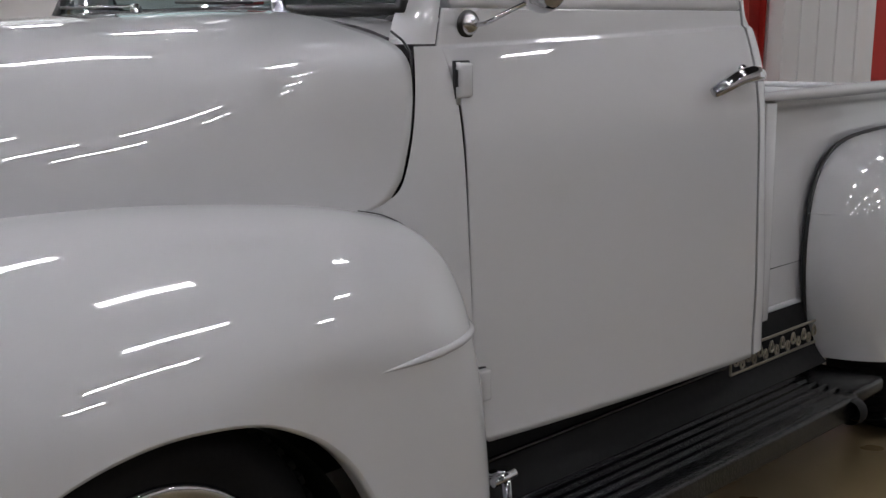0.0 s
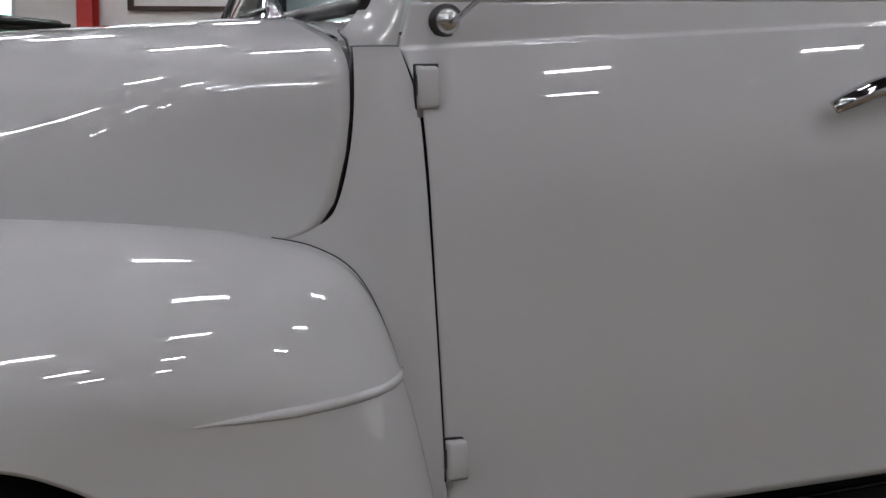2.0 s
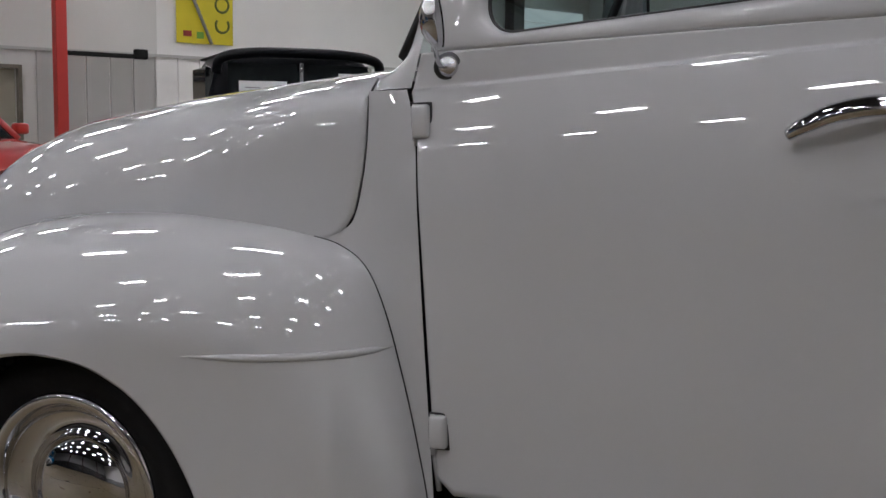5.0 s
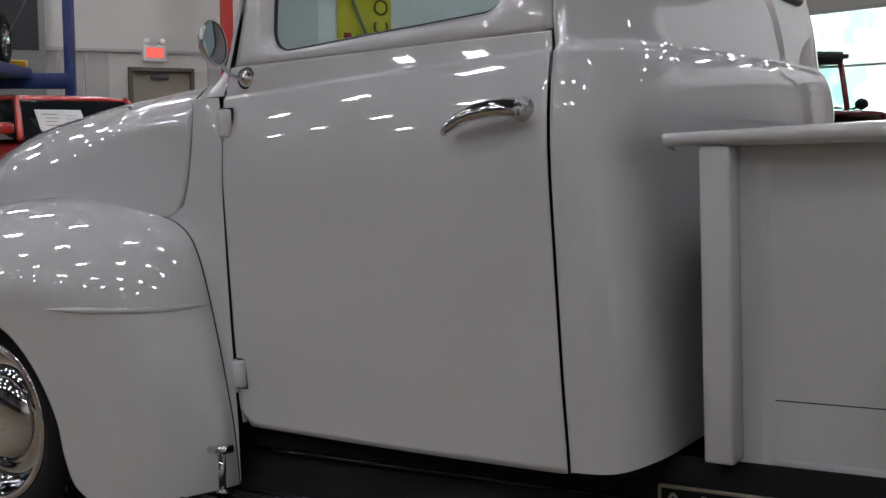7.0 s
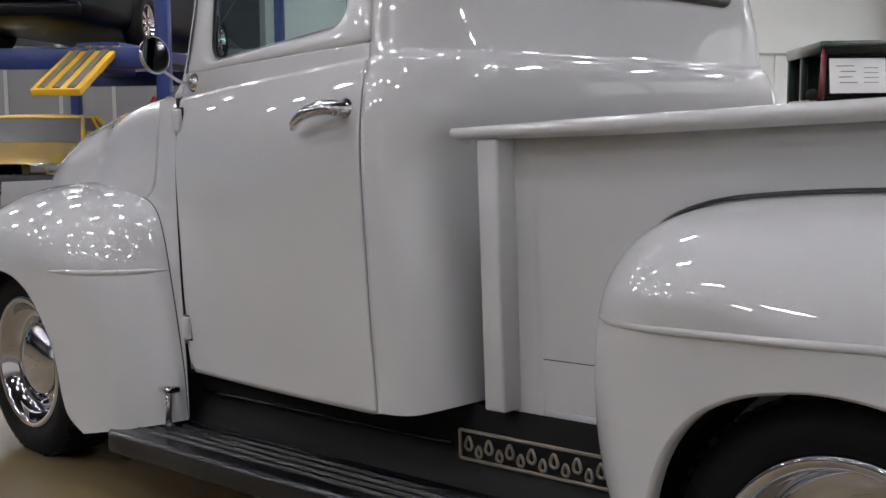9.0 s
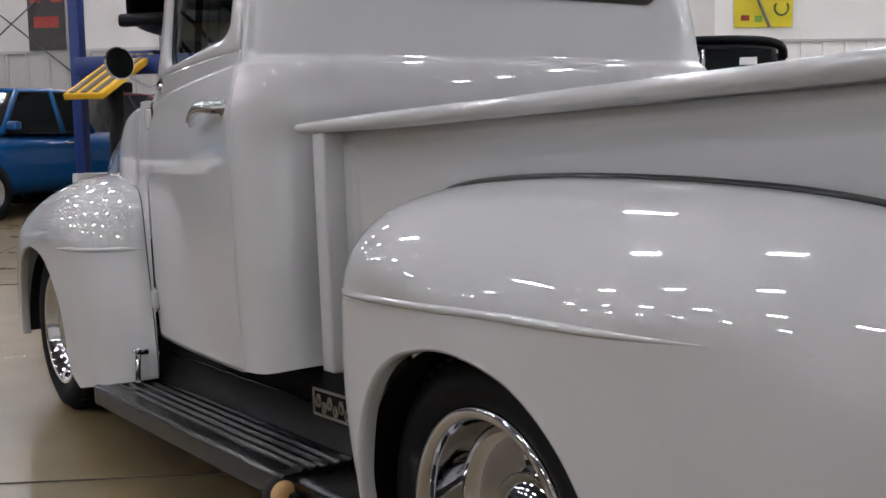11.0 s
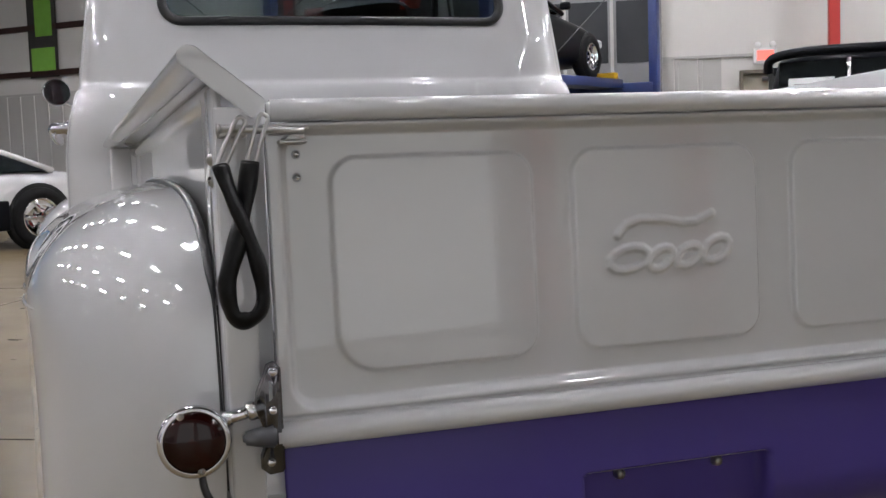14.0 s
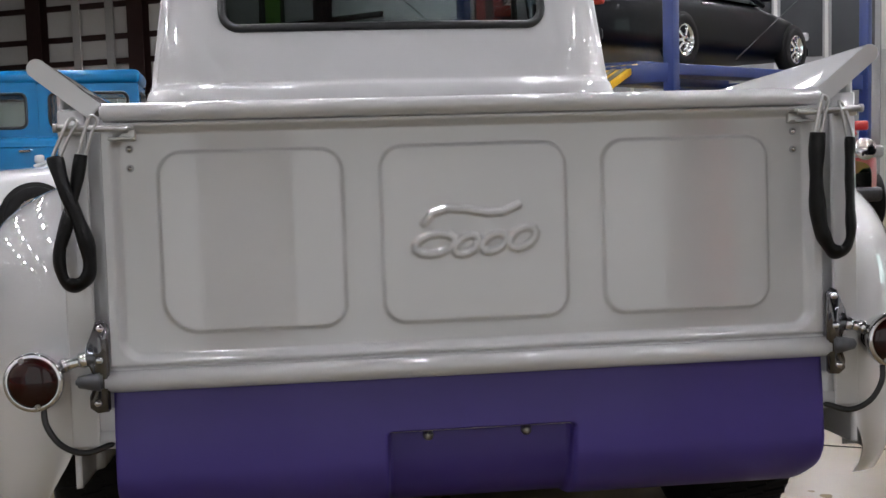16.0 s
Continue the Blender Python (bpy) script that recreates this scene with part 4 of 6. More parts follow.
# ---------- roll pan ----------
def pan(u, v):
    y = -0.64 + 1.28 * u
    a = v
    if a < 0.6:
        x, z = 3.378 + 0.010 * math.sin(a / 0.6 * math.pi / 2), 0.505 - 0.15 * a / 0.6
    else:
        t = (a - 0.6) / 0.4 * math.pi / 2
        x, z = 3.388 - 0.13 * (1 - math.cos(t)), 0.355 - 0.105 * math.sin(t)
    e = max(0, (abs(y) - 0.60) / 0.04)
    z += 0.05 * e * e * max(0, a - 0.55)
    rec = softrect(y, z, 0, 0.30, 0.167, 0.104, 0.006, 0.006)
    return Vector((x - 0.035 * rec * (1 if z < 0.41 else 0), y, z))


pan_ob = part("roll_pan", grid(pan, 260, 90), PURPLE, truck, "matte purple rear roll pan with a recessed plate pocket", thick=0.004)
for y in (-0.095, 0.085):
    part("bolt", lathe([(0.0, 0.014), (0.006, 0.013), (0.009, 0.008), (0.010, 0.0)], 10, Matrix.Translation((3.352, y, 0.392)) @ pose(0, 0, 0, 0, 90)), BOLT, pan_ob)

# ---------- tail lamps ----------
for sg in (-1, 1):
    c = Vector((3.398, sg * 0.766, 0.531))
    m = Matrix.Translation(c) @ pose(0, 0, 0, 0, 90, sg * 4)
    shell = lathe([(0.0, -0.085), (0.018, -0.082), (0.036, -0.062), (0.048, -0.03), (0.054, -0.004), (0.0565, 0.004), (0.056, 0.012), (0.052, 0.016), (0.0475, 0.0155)], 44, m @ Matrix.Scale(0.9, 4))
    lamp = part("tail_lamp", shell, CHROME, truck, "round chrome tail lamp with dark red lens")
    part("lens", lathe([(0.0, 0.026), (0.02, 0.0245), (0.036, 0.021), (0.045, 0.016), (0.048, 0.012)], 44, m @ Matrix.Scale(0.9, 4)), REDLENS, lamp, "dark red lens")
    for a in (radians(90 + sg * 80), radians(90 - sg * 115)):
        part("screw", lathe([(0.0, 0.003), (0.004, 0.002), (0.006, 0.0)], 10, m @ Matrix.Scale(0.9, 4) @ Matrix.Translation((0.046 * math.cos(a), 0.046 * math.sin(a), 0.0175))), BOLT, lamp)
    br = bmesh.new()
    rod(br, (3.394, sg * 0.672, 0.566), (3.380, sg * 0.742, 0.548), 0.0095, 14)
    rod(br, (3.396, sg * 0.678, 0.565), (3.394, sg * 0.690, 0.562), 0.014, 14)
    rod(br, (3.386, sg * 0.712, 0.556), (3.384, sg * 0.722, 0.553), 0.0125, 14)
    part("bracket", br, CHROME, lamp, "chrome lamp arm")
    wire = curve_points([(3.386, sg * 0.757, 0.482), (3.392, sg * 0.752, 0.452), (3.394, sg * 0.728, 0.418), (3.390, sg * 0.690, 0.402), (3.378, sg * 0.650, 0.412), (3.36, sg * 0.62, 0.420)], 24)
    part("cable", sweep(wire, 0.0056, 8), SEAL, lamp, "black lamp cable")

# ---------- wheels ----------
def build_wheel(x, sg, width, rim_r, tyre_r, yc, dish, cap):
    """A tyre on a chrome rim; its outer face looks away from the truck."""
    zc = on_floor(x) + tyre_r * 0.985
    m = Matrix.Translation((x, sg * yc, zc)) @ pose(0, 0, 0, 90 if sg < 0 else -90)
    w = width / 2
    tyre = lathe([(rim_r, -w * 0.8), (rim_r + 0.03, -w * 0.97), (tyre_r - 0.045, -w), (tyre_r - 0.012, -w * 0.88), (tyre_r, -w * 0.68), (tyre_r, w * 0.68), (tyre_r - 0.012, w * 0.88), (tyre_r - 0.045, w), (rim_r + 0.03, w * 0.97), (rim_r + 0.004, w * 0.86), (rim_r, w * 0.8)], 72, m)
    wheel = part("wheel", tyre, RUBBER, truck, "black tyre on a chrome smoothie wheel")
    rim = lathe([(rim_r + 0.006, w * 0.80), (rim_r + 0.010, w * 0.90), (rim_r + 0.003, w * 0.955), (rim_r - 0.010, w * 0.945), (rim_r - 0.017, w * 0.88), (rim_r - 0.022, w * 0.70), (rim_r - 0.027, dish + w * 0.22), (rim_r - 0.036, dish + w * 0.10), (rim_r - 0.052, dish + w * 0.02), (rim_r - 0.070, dish), (cap + 0.010, dish + w * 0.06), (cap - 0.004, dish + w * 0.12), (0.0, dish + w * 0.12)], 72, m)
    part("rim", rim, CHROME, wheel, "polished chrome rim")
    part("hub_cap", lathe([(cap, dish + w * 0.06), (cap + 0.003, dish + w * 0.14), (cap - 0.002, dish + w * 0.20), (cap * 0.85, dish + w * 0.30), (cap * 0.6, dish + w * 0.39), (cap * 0.3, dish + w * 0.44), (0.0, dish + w * 0.455)], 60, m), CHROME, wheel, "chrome baby-moon hub cap")
    tread = bmesh.new()
    for k in range(56):
        a = 2 * math.pi * k / 56
        for j, off in ((-0.42, 0.0), (-0.14, 0.5), (0.14, 0.0), (0.42, 0.5)):
            box(tread, (0, 0, 0), (0.020, 0.009, width * 0.22), 0, m @ pose(0, 0, 0, 0, 0, math.degrees(a) + off * 360 / 56) @ Matrix.Translation((0, tyre_r + 0.0005, j * width * 0.68)) @ pose(0, 0, 0, 0, 12, 0))
    part("tread", tread, RUBBER, wheel, smooth=False)


for sg in (-1, 1):
    build_wheel(-0.50, sg, 0.22, 0.214, 0.318, 0.815, 0.045, 0.122)
    build_wheel(2.355, sg, 0.25, 0.236, 0.336, 0.795, 0.0, 0.105)


# ---------- the hall ----------
CORNERS = [(-15.8, 5.0), (-5.9, 23.5), (17.0, 11.3), (0.2, -20.0), (-31.0, -16.0), (-24.0, -3.0)]
CEILING = 6.2
floor_bm = bmesh.new()
floor_bm.faces.new([floor_bm.verts.new((x, y, 0)) for x, y in ((-40, -40), (40, -40), (40, 40), (-40, 40))])
floor = tagged(part("floor", floor_bm, FLOOR, smooth=False), "stained beige polished concrete floor", "floor", kind="structure")
JOINT = material("floor_joint", (0.07, 0.06, 0.05), 0.8, vary=0.2)
joints = bmesh.new()
for k in range(-5, 6):
    u, n = Vector((0.47, 0.88, 0)).normalized(), Vector((0.88, -0.47, 0)).normalized()
    box(joints, (0, 0, 0), (60, 0.008, 0.003), 0, Matrix.Translation(n * (k * 4.6 + 1.0) + Vector((0, 0, 0.0022))) @ pose(0, 0, 0, 0, 0, 62))
    box(joints, (0, 0, 0), (0.008, 60, 0.003), 0, Matrix.Translation(u * (k * 4.6 + 1.7) + Vector((0, 0, 0.0022))) @ pose(0, 0, 0, 0, 0, 62))
tagged(part("floor_joints", joints, JOINT, floor, smooth=False), kind="structure")
ceil_bm = boxed((-3, 2, CEILING + 0.1), (60, 60, 0.2))
tagged(part("ceiling", ceil_bm, CEIL, smooth=False), "dark metal deck hall ceiling", "ceiling", kind="structure")


def wall(name, a, b, label, openings=(), ribs=True, seam=2.45, skin=WALLWHITE, rib_skin=WALLRIB):
    """A hall wall from a to b, its inside on the right of that way; openings as (from, to, low, high)."""
    a, b = Vector((*a, 0)), Vector((*b, 0))
    length = (b - a).length
    ang = math.degrees(math.atan2((b - a).y, (b - a).x))
    m = Matrix.Translation(a) @ pose(0, 0, 0, 0, 0, ang)
    bm = bmesh.new()
    cuts = sorted({0.0, length, *[o[0] for o in openings], *[o[1] for o in openings]})
    for s, e in zip(cuts, cuts[1:]):
        hole = next((o for o in openings if o[0] <= s + 1e-6 and o[1] >= e - 1e-6), None)
        spans = [(0, CEILING)] if hole is None else [(0, hole[2]), (hole[3], CEILING)]
        for lo, hi in spans:
            if hi - lo > 0.01:
                box(bm, ((s + e) / 2, 0.1, (lo + hi) / 2), (e - s, 0.2, hi - lo))
    bmesh.ops.transform(bm, matrix=m, verts=bm.verts)
    ob = tagged(part(name, bm, skin, smooth=False), label, "wall", kind="structure")
    if ribs:
        rib = bmesh.new()
        box(rib, (0, -0.018, seam / 2), (0.07, 0.036, seam), 0.008)
        box(rib, (0.2, -0.006, seam / 2), (0.33, 0.012, seam))
        first_rib = part("wall_rib", rib, rib_skin, ob, smooth=False)
        k = 0.0
        while k < length:
            if not any(o[0] - 0.25 < k + 0.15 < o[1] + 0.2 for o in openings):
                one = first_rib if k == 0.0 else new("wall_rib", first_rib.data)
                one.parent = ob
                one.matrix_local = m @ Matrix.Translation((k, 0, 0))
            k += 0.42
        cap = boxed((length / 2, -0.03, seam), (length, 0.05, 0.05), 0, m)
        tagged(part("trim", cap, WALLRIB, ob, smooth=False), kind="structure")
    return m, length, ob


def column(m, s, mat=COLUMN, w=0.30, h=CEILING):
    """A steel I-column that stands before a wall at s along it."""
    bm = bmesh.new()
    box(bm, (s, -0.10, h / 2), (w, 0.02, h))
    box(bm, (s, -0.38, h / 2), (w, 0.02, h))
    box(bm, (s, -0.24, h / 2), (0.02, 0.27, h))
    box(bm, (s, -0.24, 0.015), (w + 0.1, 0.42, 0.03))
    bmesh.ops.transform(bm, matrix=m, verts=bm.verts)
    return tagged(part("column", bm, mat, smooth=False), "painted red steel I-beam column", "column", "hall columns", "structure")


# wall with the exit door
MEET = tuple(Vector(CORNERS[0]).lerp(Vector(CORNERS[1]), 0.48))
mA, lA, wall_exit = wall("wall_exit", CORNERS[0], MEET, "white panelled wall with ribbed steel wainscot", [(6.62, 7.62, 0, 2.12)])
# rest of the exit wall, its stronger light put into the panel colour
mA2, lA2, wall_exit_lit = wall("wall_exit_lit", MEET, CORNERS[1], "white wall with ribbed steel wainscot, coloured as daylit", skin=LITWHITE, rib_skin=LITWHITE)
mB, lB, wall_windows = wall("wall_windows", CORNERS[1], CORNERS[2], "white panelled wall with a large daylight opening", [(1.05, 6.7, 0.4, 3.65), (7.3, 21.3, 3.9, 6.15)], skin=LITWHITE)
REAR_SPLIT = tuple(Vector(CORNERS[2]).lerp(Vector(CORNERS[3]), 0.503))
mC, lC, wall_rear = wall("wall_rear", CORNERS[2], REAR_SPLIT, "white ribbed steel wall with two added glowing bays", [(8.9, 13.4, 0, 4.2), (14.0, 17.4, 0, 4.2)], skin=LITWHITE, rib_skin=LITWHITE)
wall("wall_rear_end", REAR_SPLIT, CORNERS[3], "white hall wall over a grey ribbed wainscot", seam=1.3, skin=LITWHITE, rib_skin=WALLGREY)
# unseen wall; its dark ribbed foot is added to show in the truck's paint
mD, lD, wall_side = wall("wall_side", CORNERS[3], CORNERS[4], "unseen light grey wall with a dark band added for reflections", seam=2.1, skin=WALLGREY, rib_skin=DARKBAND)
mE, lE, wall_far = wall("wall_far", CORNERS[4], CORNERS[5], "white panelled wall with dark red girts", ribs=False)
mF, lF, wall_left = wall("wall_left", CORNERS[5], CORNERS[0], "white panelled wall with dark red girts")
for m, spots in ((mA2, (8.3,)), (mF, (1.0, 4.8)), (mD, (4, 10, 16)), (mE, (3.5, 6.8, 10.1, 13.3))):
    for s in spots:
        column(m, s, w=0.46 if m is mE else 0.30)
# white roll-up door at the wall's far end; slats glow to look daylit
shutter = tagged(part("door_shutter", boxed((9.6, -0.06, 2.0), (2.0, 0.06, 4.0), 0, mA2), WHITECAR, smooth=False), "white roll-up door, closed, its slats given a glow", "door", kind="structure")
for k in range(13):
    part("slat", boxed((9.6, -0.10, 0.2 + 0.3 * k), (1.96, 0.03, 0.28), 0.008, mA2), ADDEDGLOW, shutter, smooth=False)
# slim red post that stands free before the exit wall, with a hose arm
post_bm = boxed((8.05, -0.78, CEILING / 2), (0.18, 0.18, CEILING), 0.01, mA)
post = tagged(part("column", post_bm, BRIGHTRED, smooth=False), "slim red steel post with a black wall arm", "column", "hall columns", "structure")
part("arm", boxed((8.75, -0.80, 2.36), (1.3, 0.06, 0.07), 0.01, mA), BLACK, post)
part("arm_end", boxed((9.40, -0.80, 2.40), (0.22, 0.12, 0.16), 0.02, mA), BLACK, post)
# grey glazed office front against the exit wall
office = tagged(part("partition", boxed((2.6, -0.10, 1.9), (5.2, 0.18, 3.8), 0.01, mA), OFFICE, smooth=False), "grey panelled office front with dark panes", "partition", kind="structure")
for k in range(6):
    part("pane", boxed((0.5 + 0.85 * k, -0.20, 2.95), (0.70, 0.012, 1.1), 0.003, mA), DARKPANE, office, smooth=False)
    part("mullion", boxed((0.07 + 0.85 * k, -0.205, 1.9), (0.06, 0.03, 3.8), 0.004, mA), WALLRIB, office, smooth=False)
for m, spots, skin in ((mB, (8.2, 19), BRIGHTRED), (mB, (0.85, 11.7), COLUMN), (mC, (5.4, 8.6), BRIGHTRED)):
    for s in spots:
        column(m, s, skin, 0.12 if s < 1 else 0.30)
for z in (2.9, 3.9, 4.9):
    g = boxed((3.2, -0.06, z), (6.4, 0.1, 0.12), 0, mF)
    tagged(part("girt", g, COLUMN, wall_left, smooth=False), kind="structure")
for a, b in (((6.3, -0.10, 4.7), (10.9, -0.10, 1.2)), ((6.3, -0.13, 1.2), (10.9, -0.13, 4.7))):
    tagged(part("wall_brace", rod(bmesh.new(), mF @ Vector(a), mF @ Vector(b), 0.014, 8), IRON, wall_left), kind="structure")
for s in (11.3, 12.35):
    tagged(part("wall_post", boxed((s, -0.14, CEILING / 2), (0.24, 0.06, CEILING), 0.01, mE), WALLRIB, wall_far, smooth=False), kind="structure")
for z in (1.7, 2.6, 3.45, 4.08, 4.9):
    g = boxed((lE / 2, -0.06, z), (lE, 0.1, 0.14), 0, mE)
    tagged(part("girt", g, COLUMN, wall_far, smooth=False), kind="structure")

# exit door and lit sign
door_bm = boxed((7.12, 0.06, 1.06), (0.99, 0.05, 2.11), 0.004, mA)
exit_door = tagged(part("door_exit", door_bm, DOORGREY, smooth=False), "beige steel exit door, closed", "door", kind="structure")
fr = bmesh.new()
for c, s in (((6.59, 0.0, 1.08), (0.06, 0.24, 2.16)), ((7.65, 0.0, 1.08), (0.06, 0.24, 2.16)), ((7.12, 0.0, 2.15), (1.12, 0.24, 0.06))):
    box(fr, c, s, 0, mA)
part("door_frame", fr, TREADPLATE, exit_door, smooth=False)
part("door_closer", boxed((7.1, -0.02, 2.02), (0.30, 0.07, 0.07), 0.01, mA), IRON, exit_door)
sign = thing("exit_sign", "lit red exit sign with two lamp heads", "sign", mA @ Matrix.Translation((7.0, -0.08, 2.42)))
part("housing", boxed((0, 0, 0), (0.40, 0.08, 0.28), 0.015), WHITECAR, sign)
part("lit_panel", boxed((0, -0.042, 0.01), (0.29, 0.012, 0.17), 0.003), EXIT, sign, "glowing red panel")
for x in (-0.13, 0.13):
    part("lamp_head", lathe([(0.0, 0.05), (0.05, 0.045), (0.06, 0.0), (0.0, -0.04)], 16, Matrix.Translation((x, -0.02, 0.19)) @ pose(0, 0, 0, 75)), WHITECAR, sign)

# daylight openings with frames, and the bright outside behind them
for s, w, yf, low, high, name, skin, label, kind in ((1.05, 5.65, 0.05, 0.42, 3.63, "window_1", WHITECAR, "large daylight window in a white frame", "window"), (8.9, 2.3, -0.06, 2.9, 3.9, "panel_frame", COLUMN, "dark red frame round a high white panel", "panel")):
    fr = bmesh.new()
    for c, z in (((s + w / 2, yf, low), (w, 0.12, 0.08)), ((s + w / 2, yf, high), (w, 0.12, 0.08)), ((s + 0.04, yf, (low + high) / 2), (0.08, 0.12, high - low)), ((s + w - 0.04, yf, (low + high) / 2), (0.08, 0.12, high - low))):
        box(fr, c, z, 0, mB)
    tagged(part(name, fr, skin, smooth=False), label, kind, kind="structure")


def outside_material():
    m = glow("bright_outdoors", (0.93, 1.0, 1.0), 2.6)
    nodes, links = m.node_tree.nodes, m.node_tree.links
    e = nodes["Emission"]
    co, no, ra = nodes.new("ShaderNodeTexCoord"), nodes.new("ShaderNodeTexNoise"), nodes.new("ShaderNodeValToRGB")
    no.inputs["Scale"].default_value, no.inputs["Detail"].default_value = 1.6, 7
    links.new(co.outputs["Object"], no.inputs["Vector"])
    links.new(no.outputs["Fac"], ra.inputs["Fac"])
    ra.color_ramp.elements[0].position, ra.color_ramp.elements[0].color = 0.40, (0.50, 0.80, 0.74, 1)
    ra.color_ramp.elements[1].position, ra.color_ramp.elements[1].color = 0.55, (0.86, 1.0, 0.99, 1)
    links.new(ra.outputs["Color"], e.inputs["Color"])
    return m


bd = boxed((lB / 2 - 4, 3.0, 3.0), (26, 0.05, 9), 0, mB)
tagged(part("backdrop", bd, outside_material(), smooth=False), "bright overcast daylight with pale foliage", "backdrop", kind="structure")

# glowing panels added high up, out of view, to brighten the cab's reflections
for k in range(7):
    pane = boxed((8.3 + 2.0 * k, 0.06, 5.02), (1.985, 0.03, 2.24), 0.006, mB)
    tagged(part("eave_glow_panel", pane, EAVEGLOW, wall_windows, "added glowing panel, out of view", smooth=False), kind="structure")

# two unseen glowing bay doors, added to brighten the tailgate and cab back
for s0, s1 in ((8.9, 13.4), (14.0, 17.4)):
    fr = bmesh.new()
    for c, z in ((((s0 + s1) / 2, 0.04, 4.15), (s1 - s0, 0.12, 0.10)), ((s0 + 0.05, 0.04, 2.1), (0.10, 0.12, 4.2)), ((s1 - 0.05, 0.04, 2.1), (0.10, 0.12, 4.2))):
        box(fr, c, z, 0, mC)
    bay = tagged(part("door_bay_added", fr, LITWHITE, smooth=False), "added unseen bay door, glowing, in a white frame", "door", kind="structure")
    part("glow_panel", boxed(((s0 + s1) / 2, 0.07, 2.05), (s1 - s0 - 0.2, 0.03, 4.1), 0.006, mC), ADDEDGLOW, bay, smooth=False)

# ---------- ceiling lights ----------
lamp_bm = boxed((0, 0, 0.05), (0.82, 0.34, 0.08), 0.02)
light = thing("ceiling_light", "four-tube fluorescent ceiling light", "ceiling light", pose(0, 0, 0), "hall ceiling lights")
part("housing", lamp_bm, WHITECAR, light, smooth=False)
for x in (-0.3, 0.3):
    part("hanger", rod(bmesh.new(), (x, 0, 0.08), (x, 0, 0.752), 0.006, 6), STEEL, light)
# wings are added to throw more of the tubes' light down
for sg in (-1, 1):
    part("reflector", grid(lambda u, v: Vector((-0.40 + 0.80 * u, sg * (0.165 + 0.045 * v), 0.012 - 0.062 * v)), 1, 1), WHITECAR, light, "white wing added to turn the light downwards", smooth=False, thick=0.004)
for y in (-0.09, -0.03, 0.03, 0.09):
    part("tube", rod(bmesh.new(), (-0.37, y, -0.01), (0.37, y, -0.01), 0.013, 8), TUBE, light, "lit fluorescent tube")
first = True
for i in range(-6, 7):
    for j in range(-6, 7):
        u, n = Vector((-0.17, 0.985, 0)).normalized(), Vector((0.985, 0.17, 0)).normalized()
        p = Vector((0.4, 0.6, CEILING - 0.75)) + n * (i * 3.0 + 0.5) + u * (j * 3.0 + 0.9)
        if not (-22 < p.x < 14 and -13 < p.y < 18) or 0.881 * p.x - 0.473 * p.y > 9.2 or (6.6 < p.x < 8.4 and abs(p.y) < 3.6) or (p.x > 8.3 and p.y < 4) or (p.x > 7 and p.y > 8) or p.x + 0.55 * p.y > 17 or (p.x < -14 and p.y > 5):
            continue
        m = Matrix.Translation(p) @ pose(0, 0, 0, 0, 0, 10)
        if first:
            light.matrix_world = m
            first = False
        else:
            copy_thing(light, m)


# ---------- other vehicles in the hall ----------
def place(x, y, hx, hy, z=0.0):
    """A pose at x, y on the floor whose local x axis, the nose, looks along (hx, hy)."""
    return Matrix.Translation((x, y, z)) @ pose(0, 0, 0, 0, 0, math.degrees(math.atan2(hy, hx)))


def car_wheels(car, xs, track, r, w, rim_mat):
    for x in xs:
        for sg in (-1, 1):
            m = Matrix.Translation((x, sg * track, r)) @ pose(0, 0, 0, 90 if sg < 0 else -90)
            tyre = part("wheel", lathe([(r * 0.62, -w / 2), (r * 0.95, -w / 2), (r, -w * 0.3), (r, w * 0.3), (r * 0.95, w / 2), (r * 0.66, w / 2), (r * 0.62, w * 0.4)], 36, m), RUBBER, car)
            part("rim", lathe([(r * 0.64, w * 0.45), (r * 0.60, w * 0.48), (r * 0.55, w * 0.2), (r * 0.25, w * 0.3), (0.0, w * 0.34)], 30, m), rim_mat, tyre)
            for k in range(5):
                a = 2 * math.pi * k / 5
                box_m = m @ pose(0, 0, 0, 0, 0, math.degrees(a))
                part("spoke", boxed((r * 0.38, 0, w * 0.38), (r * 0.42, r * 0.13, w * 0.12), 0.006, box_m), rim_mat, tyre)


